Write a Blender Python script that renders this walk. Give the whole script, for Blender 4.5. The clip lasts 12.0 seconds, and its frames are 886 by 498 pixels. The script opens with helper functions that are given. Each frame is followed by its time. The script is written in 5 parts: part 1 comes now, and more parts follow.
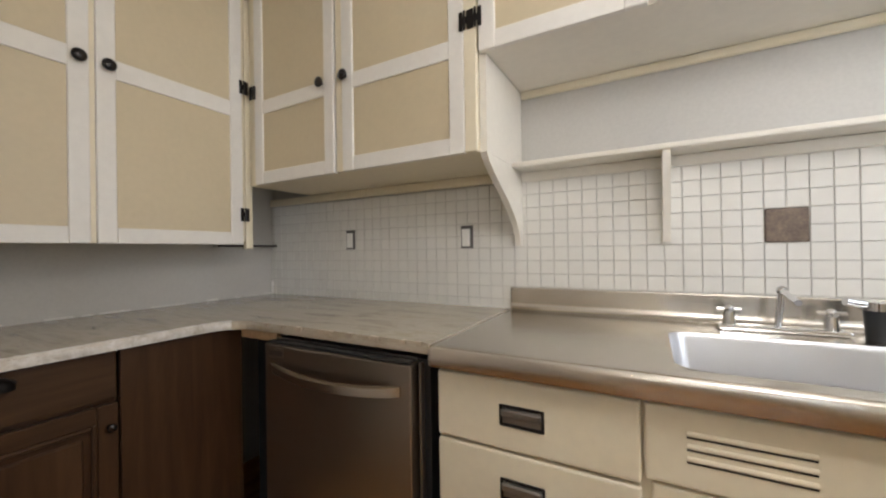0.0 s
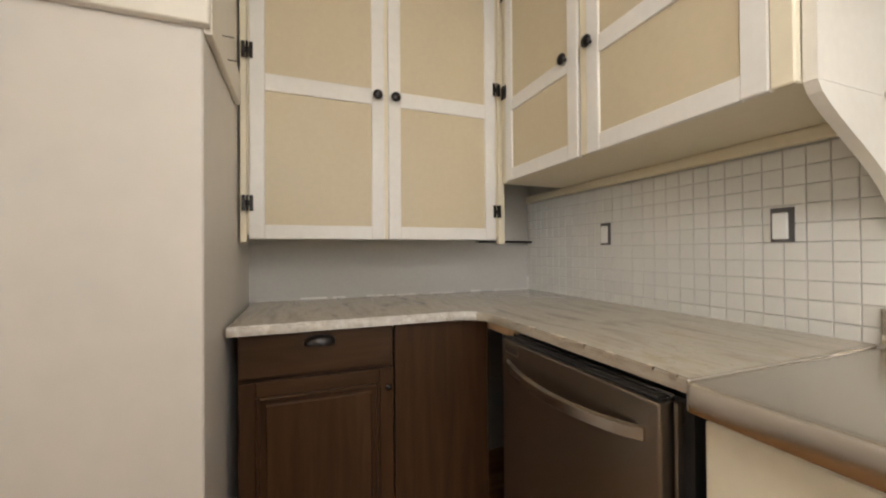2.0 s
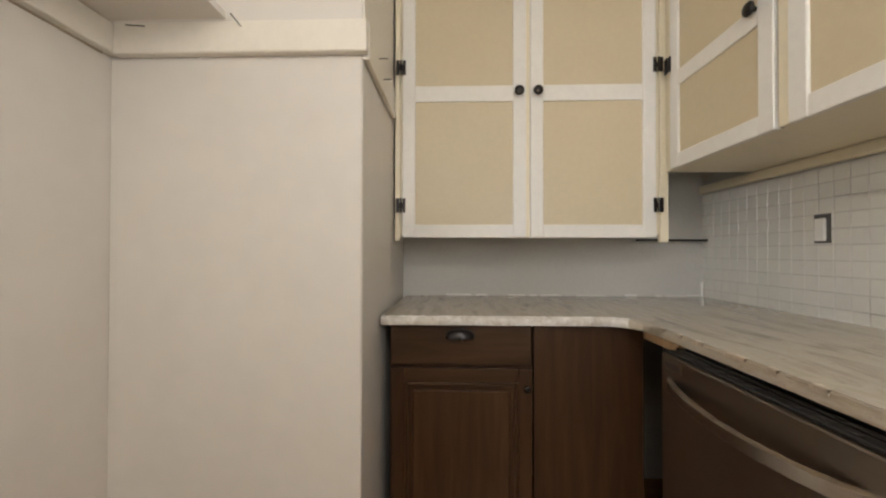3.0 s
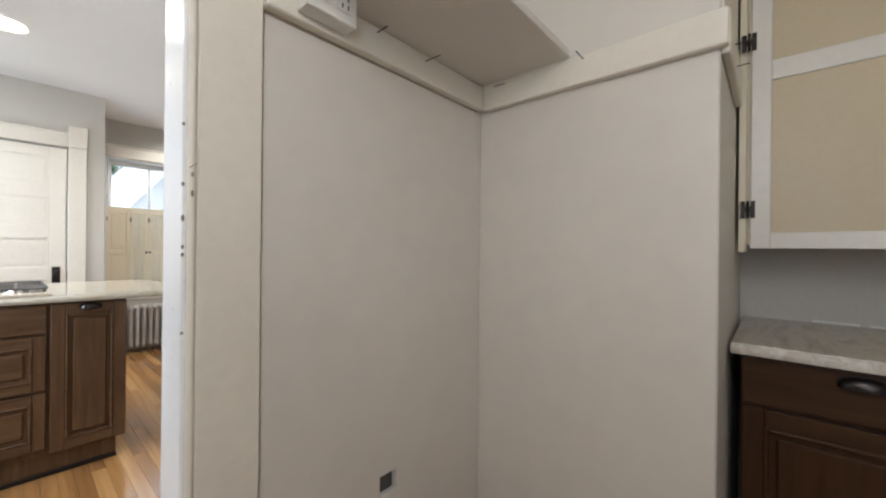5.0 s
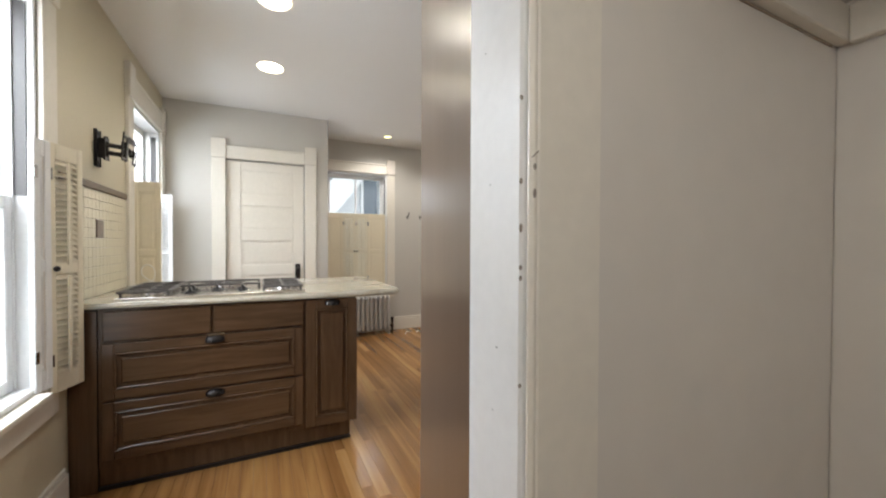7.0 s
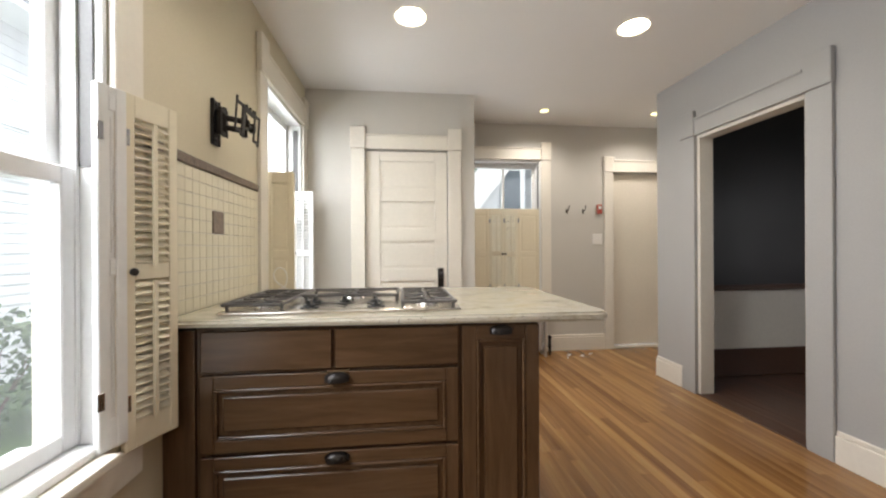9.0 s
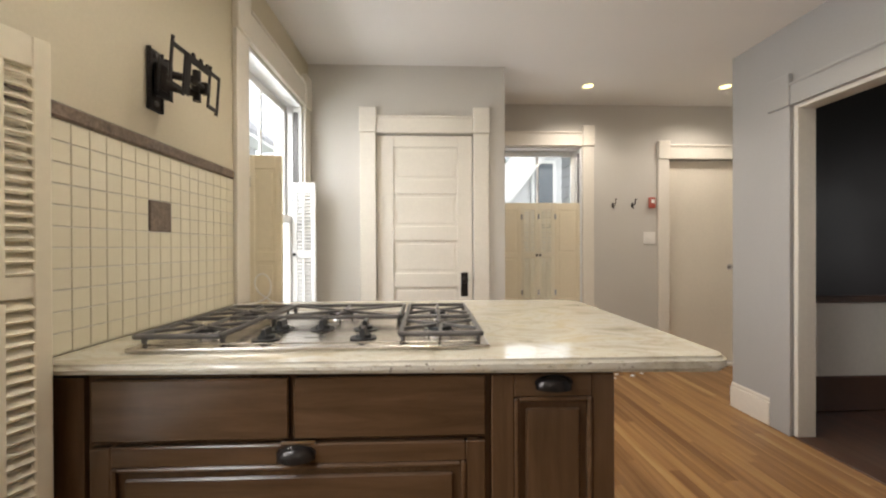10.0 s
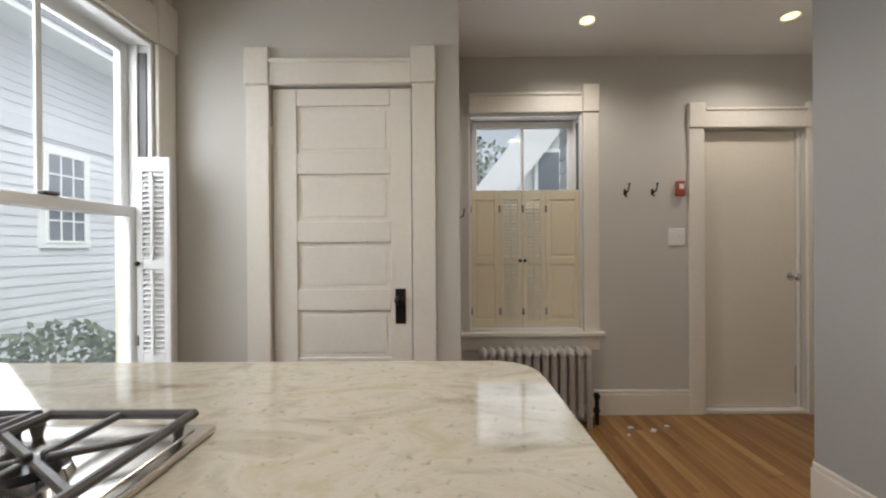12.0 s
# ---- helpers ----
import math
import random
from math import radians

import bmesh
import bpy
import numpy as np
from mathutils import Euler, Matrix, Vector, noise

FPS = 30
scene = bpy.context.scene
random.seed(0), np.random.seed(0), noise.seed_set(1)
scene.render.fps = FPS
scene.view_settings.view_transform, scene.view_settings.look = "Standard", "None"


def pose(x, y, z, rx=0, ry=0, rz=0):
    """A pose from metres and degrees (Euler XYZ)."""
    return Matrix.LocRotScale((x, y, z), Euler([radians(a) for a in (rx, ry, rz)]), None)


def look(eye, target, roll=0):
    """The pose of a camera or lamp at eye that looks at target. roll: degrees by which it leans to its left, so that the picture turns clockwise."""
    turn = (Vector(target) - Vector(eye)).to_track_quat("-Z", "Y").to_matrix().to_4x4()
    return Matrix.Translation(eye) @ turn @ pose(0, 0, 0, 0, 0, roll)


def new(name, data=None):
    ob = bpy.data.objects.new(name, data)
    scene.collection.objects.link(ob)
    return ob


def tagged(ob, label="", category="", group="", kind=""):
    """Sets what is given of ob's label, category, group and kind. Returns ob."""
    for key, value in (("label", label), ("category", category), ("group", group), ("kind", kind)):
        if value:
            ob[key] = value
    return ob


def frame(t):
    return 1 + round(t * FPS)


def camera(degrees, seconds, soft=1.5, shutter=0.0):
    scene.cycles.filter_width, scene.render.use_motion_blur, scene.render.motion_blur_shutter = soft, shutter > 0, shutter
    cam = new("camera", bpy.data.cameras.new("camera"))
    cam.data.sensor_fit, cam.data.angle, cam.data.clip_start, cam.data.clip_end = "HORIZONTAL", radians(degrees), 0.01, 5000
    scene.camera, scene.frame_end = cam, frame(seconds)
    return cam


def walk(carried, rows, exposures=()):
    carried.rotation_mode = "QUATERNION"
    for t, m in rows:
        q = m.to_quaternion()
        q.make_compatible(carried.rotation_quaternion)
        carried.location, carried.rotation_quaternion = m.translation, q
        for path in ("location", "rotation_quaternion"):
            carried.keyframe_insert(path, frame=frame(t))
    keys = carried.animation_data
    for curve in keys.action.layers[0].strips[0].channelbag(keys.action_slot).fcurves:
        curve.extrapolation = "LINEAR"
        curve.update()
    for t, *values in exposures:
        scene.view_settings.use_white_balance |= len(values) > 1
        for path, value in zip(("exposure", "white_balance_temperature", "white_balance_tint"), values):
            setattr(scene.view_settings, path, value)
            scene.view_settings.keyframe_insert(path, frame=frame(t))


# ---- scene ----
cam = camera(99.3, 12.0, soft=2.2)

PATH = [
    (0, (0.154, -1.632, 1.157), (1.121, -3.383, 1.165), -0.9),
    (0.5, (0.222, -1.736, 1.165), (1.477, -3.293, 1.172), -0.6),
    (1, (0.261, -1.812, 1.159), (1.773, -3.122, 1.178), -0.6),
    (1.5, (0.251, -1.828, 1.151), (1.979, -2.836, 1.173), -0.5),
    (2, (0.189, -1.825, 1.144), (2.06, -2.532, 1.159), -0.4),
    (2.5, (0.198, -1.847, 1.136), (2.168, -2.197, 1.155), -0.2),
    (3, (0.201, -1.866, 1.136), (2.2, -1.802, 1.155), 0.1),
    (3.2, (0.191, -1.86, 1.139), (2.179, -1.643, 1.153), 0.2),
    (4.8, (0.102, -1.72, 1.176), (1.669, -0.477, 1.178), 0.7),
    (5, (0.088, -1.703, 1.186), (1.593, -0.385, 1.186), 0.6),
    (5.5, (0.058, -1.656, 1.208), (1.419, -0.192, 1.207), 0.6),
    (6, (0.034, -1.579, 1.226), (1.255, 0.005, 1.211), 0.4),
    (6.5, (0.015, -1.437, 1.216), (1.068, 0.263, 1.21), 0.6),
    (7, (-0.024, -1.279, 1.218), (0.849, 0.521, 1.189), 0.2),
    (7.5, (-0.044, -1.063, 1.202), (0.667, 0.806, 1.182), 0.4),
    (7.7, (-0.013, -0.989, 1.216), (0.586, 0.918, 1.181), 0.1),
    (9.3, (0.0, -0.187, 1.164), (0.156, 1.807, 1.166), -0.1),
    (9.5, (0.015, -0.091, 1.171), (0.129, 1.906, 1.163), -0.0),
    (10, (0.069, 0.168, 1.185), (0.141, 2.166, 1.178), -0.2),
    (10.5, (0.199, 0.416, 1.196), (0.255, 2.415, 1.19), -0.2),
    (11, (0.319, 0.654, 1.202), (0.324, 2.654, 1.194), -0.3),
    (11.5, (0.434, 0.873, 1.197), (0.424, 2.873, 1.192), -0.4),
    (12, (0.578, 1.091, 1.204), (0.564, 3.091, 1.2), -0.4),
]

# (seconds, stops, white balance)
walk(cam, [(t, look(e, g, r)) for t, e, g, r in PATH], [(0.0, 2.9, 6100, 10), (1.0, 3.08, 6250, 10), (2.5, 3.15, 6400, 10), (3.2, 3.1, 6250, 9), (4.8, 2.72, 5800, 9), (5.5, 2.5, 5850, 9), (7.0, 2.3, 6100, 9), (7.7, 2.25, 6200, 10), (9.3, 2.35, 6450, 10), (10.0, 2.25, 6650, 11), (11.0, 1.92, 6450, 11), (12.0, 1.7, 6250, 11)])

# ---- world and lights ----
world = bpy.data.worlds.new("world")
scene.world = world
world.use_nodes = True
sky = world.node_tree.nodes.new("ShaderNodeTexSky")
sky.sky_type, sky.sun_disc = "NISHITA", False
sky.sun_elevation, sky.sun_rotation = radians(54), radians(129)
sky.dust_density = 4.0
pale = world.node_tree.nodes.new("ShaderNodeHueSaturation")
pale.inputs["Saturation"].default_value = 0.25
world.node_tree.links.new(sky.outputs[0], pale.inputs["Color"])
world.node_tree.links.new(pale.outputs[0], world.node_tree.nodes["Background"].inputs[0])
world.node_tree.nodes["Background"].inputs[1].default_value = 0.062
sun = new("sun", bpy.data.lights.new("sun", "SUN"))
sun.data.energy, sun.data.angle, sun.data.color = 0.5, radians(20), (1, 0.97, 0.93)
sun.matrix_world = look((5, -4, 9), (0, 0, 0))


def area(name, eye, target, w, h, power, color):
    ob = new(name, bpy.data.lights.new(name, "AREA"))
    ob.data.shape, ob.data.size, ob.data.size_y = "RECTANGLE", w, h
    ob.data.energy, ob.data.color = power, color
    ob.matrix_world = look(eye, target)
    return ob


DAY = (0.96, 0.965, 1.0)
WARM = (1.0, 0.91, 0.81)
area("daylight_fill", (-1.35, 0.41, 1.75), (0, 0.41, 0.75), 1.1, 1.6, 17, DAY)
area("daylight_fill", (-1.35, 2.50, 1.75), (0, 2.50, 0.75), 1.1, 1.6, 12, DAY)
area("daylight_fill", (1.15, 3.96, 1.87), (1.15, 3.0, 1.6), 0.70, 0.5, 0.4, DAY)
area("daylight_fill", (-1.02, -2.42, 1.58), (0, -2.42, 1.0), 0.80, 1.0, 1.4, DAY)
# dining window is unseen; this lamp is added to lift the dark room
area("daylight_fill", (5.08, 0.9, 1.5), (4, 0.9, 1.2), 0.9, 1.2, 1.0, DAY)


def downlight(x, y, z, power, soft=0.05):
    ob = new("lamp_or_fill", bpy.data.lights.new("lamp_or_fill", "SPOT"))
    ob.data.energy, ob.data.color = power, WARM
    ob.data.spot_size, ob.data.spot_blend, ob.data.shadow_soft_size = radians(150), 0.8, soft
    ob.matrix_world = look((x, y, z - 0.03), (x, y + 0.001, 0))


LAMPS = [(0.05, 1.05, 0.085), (0.05, 1.95, 0.085), (1.47, 1.92, 0.085), (1.445, 3.38, 0.042), (2.65, 3.36, 0.042)]
CEIL = 2.58
for lx, ly, lr in LAMPS:
    downlight(lx, ly, CEIL, 4.7 if lr > 0.06 else 6.6)
# unseen fill light added to brighten the sink corner; it has no fixture
nook = new("lamp_or_fill", bpy.data.lights.new("lamp_or_fill", "POINT"))
nook.data.energy, nook.data.color, nook.data.shadow_soft_size = 3.1, (1.0, 0.935, 0.865), 0.18
nook.location = (-0.25, -1.85, 1.97)


# ---- materials ----
def mat(name, color, rough=0.5, metal=0.0, var=0.06, scale=3.0, fine=60.0, bump=0.05, stretch=(1, 1, 1), spec=0.5, coat=0.0, rnd=0.0):
    """Paint-like surface with two scales of variation."""
    m = bpy.data.materials.new(name)
    m.use_nodes = True
    nt = m.node_tree
    b = nt.nodes["Principled BSDF"]
    b.inputs["Roughness"].default_value, b.inputs["Metallic"].default_value = rough, metal
    b.inputs["Specular IOR Level"].default_value, b.inputs["Coat Weight"].default_value = spec, coat
    tc = nt.nodes.new("ShaderNodeTexCoord")
    mp = nt.nodes.new("ShaderNodeMapping")
    mp.inputs["Scale"].default_value = stretch
    nt.links.new(tc.outputs["Object"], mp.inputs["Vector"])
    n1 = nt.nodes.new("ShaderNodeTexNoise")
    n1.inputs["Scale"].default_value, n1.inputs["Detail"].default_value = scale, 5
    n2 = nt.nodes.new("ShaderNodeTexNoise")
    n2.inputs["Scale"].default_value, n2.inputs["Detail"].default_value = fine, 4
    for n in (n1, n2):
        nt.links.new(mp.outputs[0], n.inputs["Vector"])
    add = nt.nodes.new("ShaderNodeMath")
    add.operation = "ADD"
    nt.links.new(n1.outputs["Fac"], add.inputs[0])
    nt.links.new(n2.outputs["Fac"], add.inputs[1])
    last = add.outputs[0]
    if rnd:
        oi = nt.nodes.new("ShaderNodeObjectInfo")
        ma = nt.nodes.new("ShaderNodeMath")
        ma.operation = "MULTIPLY_ADD"
        ma.inputs[1].default_value = rnd
        nt.links.new(oi.outputs["Random"], ma.inputs[0])
        nt.links.new(last, ma.inputs[2])
        last = ma.outputs[0]
    mr = nt.nodes.new("ShaderNodeMapRange")
    mr.inputs[1].default_value, mr.inputs[2].default_value = 0.6, 1.4 + rnd
    mr.inputs[3].default_value, mr.inputs[4].default_value = 1 - var * 2, 1 + var
    nt.links.new(last, mr.inputs[0])
    mx = nt.nodes.new("ShaderNodeMix")
    mx.data_type, mx.blend_type = "RGBA", "MULTIPLY"
    mx.inputs[0].default_value = 1.0
    mx.inputs[6].default_value = (*color, 1)
    nt.links.new(mr.outputs[0], mx.inputs[7])
    nt.links.new(mx.outputs[2], b.inputs["Base Color"])
    if bump:
        bp = nt.nodes.new("ShaderNodeBump")
        bp.inputs["Strength"].default_value, bp.inputs["Distance"].default_value = bump, 0.002
        nt.links.new(n2.outputs["Fac"], bp.inputs["Height"])
        nt.links.new(bp.outputs[0], b.inputs["Normal"])
    rr = nt.nodes.new("ShaderNodeMapRange")
    rr.inputs[1].default_value, rr.inputs[2].default_value = 0.3, 0.7
    rr.inputs[3].default_value, rr.inputs[4].default_value = max(rough - 0.06, 0.02), min(rough + 0.06, 1)
    nt.links.new(n1.outputs["Fac"], rr.inputs[0])
    nt.links.new(rr.outputs[0], b.inputs["Roughness"])
    return m


def ramp_mat(name, colors, scale, stretch, rough, bump=0.1, detail=6, distort=0.5, rnd=0.0, coat=0.0, fine=0.0, spec=0.5):
    """Grain or veining: stretched noise through a colour ramp of (position, colour) stops."""
    m = bpy.data.materials.new(name)
    m.use_nodes = True
    nt = m.node_tree
    b = nt.nodes["Principled BSDF"]
    b.inputs["Roughness"].default_value, b.inputs["Coat Weight"].default_value = rough, coat
    b.inputs["Specular IOR Level"].default_value = spec
    tc = nt.nodes.new("ShaderNodeTexCoord")
    mp = nt.nodes.new("ShaderNodeMapping")
    mp.inputs["Scale"].default_value = stretch
    nt.links.new(tc.outputs["Object"], mp.inputs["Vector"])
    if rnd:
        oi = nt.nodes.new("ShaderNodeObjectInfo")
        sc = nt.nodes.new("ShaderNodeMath")
        sc.operation = "MULTIPLY"
        sc.inputs[1].default_value = 40.0
        nt.links.new(oi.outputs["Random"], sc.inputs[0])
        nt.links.new(sc.outputs[0], mp.inputs["Location"])
    n = nt.nodes.new("ShaderNodeTexNoise")
    n.inputs["Scale"].default_value, n.inputs["Detail"].default_value, n.inputs["Distortion"].default_value = scale, detail, distort
    n.inputs["Roughness"].default_value = 0.65
    nt.links.new(mp.outputs[0], n.inputs["Vector"])
    fac = n.outputs["Fac"]
    if rnd:
        ma = nt.nodes.new("ShaderNodeMath")
        ma.operation = "MULTIPLY_ADD"
        ma.inputs[1].default_value, ma.inputs[2].default_value = rnd, -rnd / 2
        nt.links.new(oi.outputs["Random"], ma.inputs[0])
        ad = nt.nodes.new("ShaderNodeMath")
        ad.operation = "ADD"
        nt.links.new(ma.outputs[0], ad.inputs[0])
        nt.links.new(fac, ad.inputs[1])
        fac = ad.outputs[0]
    cr = nt.nodes.new("ShaderNodeValToRGB")
    cr.color_ramp.elements[0].position, cr.color_ramp.elements[0].color = colors[0][0], (*colors[0][1], 1)
    cr.color_ramp.elements[1].position, cr.color_ramp.elements[1].color = colors[-1][0], (*colors[-1][1], 1)
    for p, c in colors[1:-1]:
        e = cr.color_ramp.elements.new(p)
        e.color = (*c, 1)
    nt.links.new(fac, cr.inputs[0])
    out = cr.outputs[0]
    if fine:
        v = nt.nodes.new("ShaderNodeTexNoise")
        v.inputs["Scale"].default_value, v.inputs["Detail"].default_value = fine, 3
        nt.links.new(tc.outputs["Object"], v.inputs["Vector"])
        r2 = nt.nodes.new("ShaderNodeValToRGB")
        r2.color_ramp.elements[0].position, r2.color_ramp.elements[0].color = 0.24, (0.66, 0.63, 0.57, 1)
        r2.color_ramp.elements[1].position, r2.color_ramp.elements[1].color = 0.38, (1, 1, 1, 1)
        nt.links.new(v.outputs["Fac"], r2.inputs[0])
        mx = nt.nodes.new("ShaderNodeMix")
        mx.data_type, mx.blend_type = "RGBA", "MULTIPLY"
        mx.inputs[0].default_value = 1.0
        nt.links.new(out, mx.inputs[6])
        nt.links.new(r2.outputs[0], mx.inputs[7])
        out = mx.outputs[2]
    nt.links.new(out, b.inputs["Base Color"])
    if bump:
        bp = nt.nodes.new("ShaderNodeBump")
        bp.inputs["Strength"].default_value, bp.inputs["Distance"].default_value = bump, 0.002
        nt.links.new(n.outputs["Fac"], bp.inputs["Height"])
        nt.links.new(bp.outputs[0], b.inputs["Normal"])
    return m


def steel(name, color, rough, grain=0.03, stretch=(1, 1, 1)):
    """Brushed metal: faint streaks in the roughness only, soft smudges in the colour."""
    m = bpy.data.materials.new(name)
    m.use_nodes = True
    nt = m.node_tree
    b = nt.nodes["Principled BSDF"]
    b.inputs["Metallic"].default_value = 1.0
    tc = nt.nodes.new("ShaderNodeTexCoord")
    mp = nt.nodes.new("ShaderNodeMapping")
    mp.inputs["Scale"].default_value = stretch
    nt.links.new(tc.outputs["Object"], mp.inputs["Vector"])
    fine = nt.nodes.new("ShaderNodeTexNoise")
    fine.inputs["Scale"].default_value = 40
    nt.links.new(mp.outputs[0], fine.inputs["Vector"])
    big = nt.nodes.new("ShaderNodeTexNoise")
    big.inputs["Scale"].default_value = 5
    nt.links.new(tc.outputs["Object"], big.inputs["Vector"])
    r = nt.nodes.new("ShaderNodeMapRange")
    r.inputs[3].default_value, r.inputs[4].default_value = rough - grain, rough + grain
    ad = nt.nodes.new("ShaderNodeMath")
    ad.operation = "MULTIPLY_ADD"
    ad.inputs[1].default_value, ad.inputs[2].default_value = 0.3, 0.0
    nt.links.new(fine.outputs["Fac"], ad.inputs[0])
    a2 = nt.nodes.new("ShaderNodeMath")
    a2.operation = "MULTIPLY_ADD"
    a2.inputs[1].default_value = 0.7
    nt.links.new(big.outputs["Fac"], a2.inputs[0])
    nt.links.new(ad.outputs[0], a2.inputs[2])
    nt.links.new(a2.outputs[0], r.inputs[0])
    nt.links.new(r.outputs[0], b.inputs["Roughness"])
    mx = nt.nodes.new("ShaderNodeMix")
    mx.data_type = "RGBA"
    mx.inputs[6].default_value = (*[c * 0.92 for c in color], 1)
    mx.inputs[7].default_value = (*color, 1)
    nt.links.new(big.outputs["Fac"], mx.inputs[0])
    nt.links.new(mx.outputs[2], b.inputs["Base Color"])
    return m


def glass_mat():
    m = bpy.data.materials.new("window_glass")
    m.use_nodes = True
    nt = m.node_tree
    nt.nodes.remove(nt.nodes["Principled BSDF"])
    tr = nt.nodes.new("ShaderNodeBsdfTransparent")
    tr.inputs[0].default_value = (0.96, 0.98, 0.98, 1)
    gl = nt.nodes.new("ShaderNodeBsdfGlossy")
    gl.inputs["Roughness"].default_value = 0.02
    mx = nt.nodes.new("ShaderNodeMixShader")
    mx.inputs[0].default_value = 0.03
    nt.links.new(tr.outputs[0], mx.inputs[1])
    nt.links.new(gl.outputs[0], mx.inputs[2])
    df = nt.nodes.new("ShaderNodeBsdfTranslucent")
    df.inputs[0].default_value = (0.9, 0.92, 0.95, 1)
    m2 = nt.nodes.new("ShaderNodeMixShader")
    m2.inputs[0].default_value = 0.03
    nt.links.new(mx.outputs[0], m2.inputs[1])
    nt.links.new(df.outputs[0], m2.inputs[2])
    nt.links.new(m2.outputs[0], nt.nodes["Material Output"].inputs[0])
    return m


def emit_mat(name, color, strength):
    m = bpy.data.materials.new(name)
    m.use_nodes = True
    b = m.node_tree.nodes["Principled BSDF"]
    b.inputs["Emission Color"].default_value, b.inputs["Emission Strength"].default_value = (*color, 1), strength
    return m


M_WALL = mat("grey_wall_paint", (0.585, 0.56, 0.51), 0.6, var=0.03, scale=1.5, fine=120, bump=0.06)
M_WALLW = mat("cream_grey_wall_paint", (0.61, 0.55, 0.41), 0.5, var=0.03, scale=1.5, fine=120, bump=0.06)
# wall grey darkened in its colour, since window light overshoots on the right wall
M_WALLR = mat("darkened_grey_paint", (0.40, 0.396, 0.385), 0.6, var=0.03, scale=1.5, fine=120, bump=0.06)
M_NOOK = mat("warm_white_wall_paint", (0.70, 0.66, 0.605), 0.45, var=0.025, scale=2.0, fine=12, bump=0.02)
M_BLUEGREY = mat("bluegrey_wall_paint", (0.55, 0.53, 0.495), 0.6, var=0.04, scale=2, fine=90, bump=0.06)
M_CEIL = mat("ceiling_paint", (0.82, 0.81, 0.79), 0.7, var=0.02, scale=1.5, fine=150, bump=0.04)
M_TRIM = mat("cream_white_trim_paint", (0.78, 0.735, 0.65), 0.35, var=0.03, scale=3, fine=40, bump=0.05)
M_CREAM = mat("cream_paint", (0.78, 0.70, 0.53), 0.4, var=0.03, scale=3, fine=40, bump=0.05)
M_WHITE = mat("white_gloss_paint", (0.78, 0.75, 0.70), 0.35, var=0.03, scale=3, fine=40, bump=0.05)
M_TAN = mat("tan_panel_paint", (0.60, 0.51, 0.35), 0.45, var=0.025, scale=3, fine=50, bump=0.02)
M_SHUT = mat("aged_white_shutter_paint", (0.77, 0.71, 0.56), 0.4, var=0.03, scale=3, fine=40, bump=0.05)
M_DOOR = mat("cream_door_paint", (0.75, 0.69, 0.585), 0.4, var=0.03, scale=3, fine=40, bump=0.05)
M_SASH = mat("white_sash_paint", (0.80, 0.80, 0.79), 0.35, var=0.03, scale=3, fine=40, bump=0.04)
M_DARK = mat("dark_bronze", (0.03, 0.026, 0.024), 0.35, 0.7, 0.1, 6, 60, 0.03)
M_BRONZE = mat("oil_rubbed_bronze", (0.045, 0.040, 0.038), 0.28, 0.85, 0.1, 6, 60, 0.02)
M_IRON = mat("grey_cast_iron", (0.105, 0.098, 0.094), 0.45, 0.2, 0.1, 8, 120, 0.15)
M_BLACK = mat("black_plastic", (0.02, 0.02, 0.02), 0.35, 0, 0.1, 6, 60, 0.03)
M_STEEL = steel("brushed_steel", (0.66, 0.62, 0.56), 0.25, 0.05, (1, 14, 14))
M_BASIN = steel("satin_steel", (0.66, 0.66, 0.68), 0.34, 0.06)
M_STEELV = steel("vertical_brushed_steel", (0.44, 0.385, 0.325), 0.33, 0.02, (10, 10, 1))
M_CHROME = steel("chrome", (0.75, 0.75, 0.76), 0.12, 0.03)
M_TILE = mat("glazed_white_tile", (0.74, 0.72, 0.67), 0.18, 0, 0.04, 2, 30, 0.02, rnd=0.5)
M_TILEW = mat("glazed_cream_tile", (0.72, 0.67, 0.52), 0.18, 0, 0.04, 2, 30, 0.02, rnd=0.5)
M_GROUT = mat("grey_grout", (0.60, 0.575, 0.53), 0.9, 0, 0.08, 8, 150, 0.1)
M_BROWNTILE = mat("brown_relief_tile", (0.20, 0.15, 0.115), 0.4, 0.2, 0.3, 40, 120, 0.5)
M_WOOD = ramp_mat("brown_stained_wood", [(0.2, (0.048, 0.025, 0.012)), (0.5, (0.080, 0.044, 0.022)), (0.8, (0.118, 0.067, 0.035))], 3.0, (9, 9, 0.8), 0.27, 0.06, rnd=0.12, coat=0.06)
M_WOODH = ramp_mat("brown_stained_wood_across", [(0.2, (0.048, 0.025, 0.012)), (0.5, (0.080, 0.044, 0.022)), (0.8, (0.118, 0.067, 0.035))], 3.0, (0.8, 9, 9), 0.27, 0.06, rnd=0.12, coat=0.06)
M_WOODHY = ramp_mat("brown_stained_wood_across_y", [(0.2, (0.028, 0.014, 0.006)), (0.5, (0.052, 0.026, 0.012)), (0.8, (0.080, 0.042, 0.020))], 3.0, (9, 0.8, 9), 0.38, 0.08, rnd=0.12, spec=0.28)
M_WOODE = ramp_mat("dark_walnut_wood", [(0.2, (0.026, 0.012, 0.006)), (0.5, (0.048, 0.023, 0.010)), (0.8, (0.074, 0.037, 0.017))], 3.0, (9, 9, 0.8), 0.38, 0.08, rnd=0.12, spec=0.28)
M_LACQ = ramp_mat("brown_lacquered_wood", [(0.2, (0.12, 0.082, 0.055)), (0.8, (0.165, 0.118, 0.083))], 2.0, (6, 6, 0.5), 0.30, 0.02, rnd=0.0, spec=0.7)
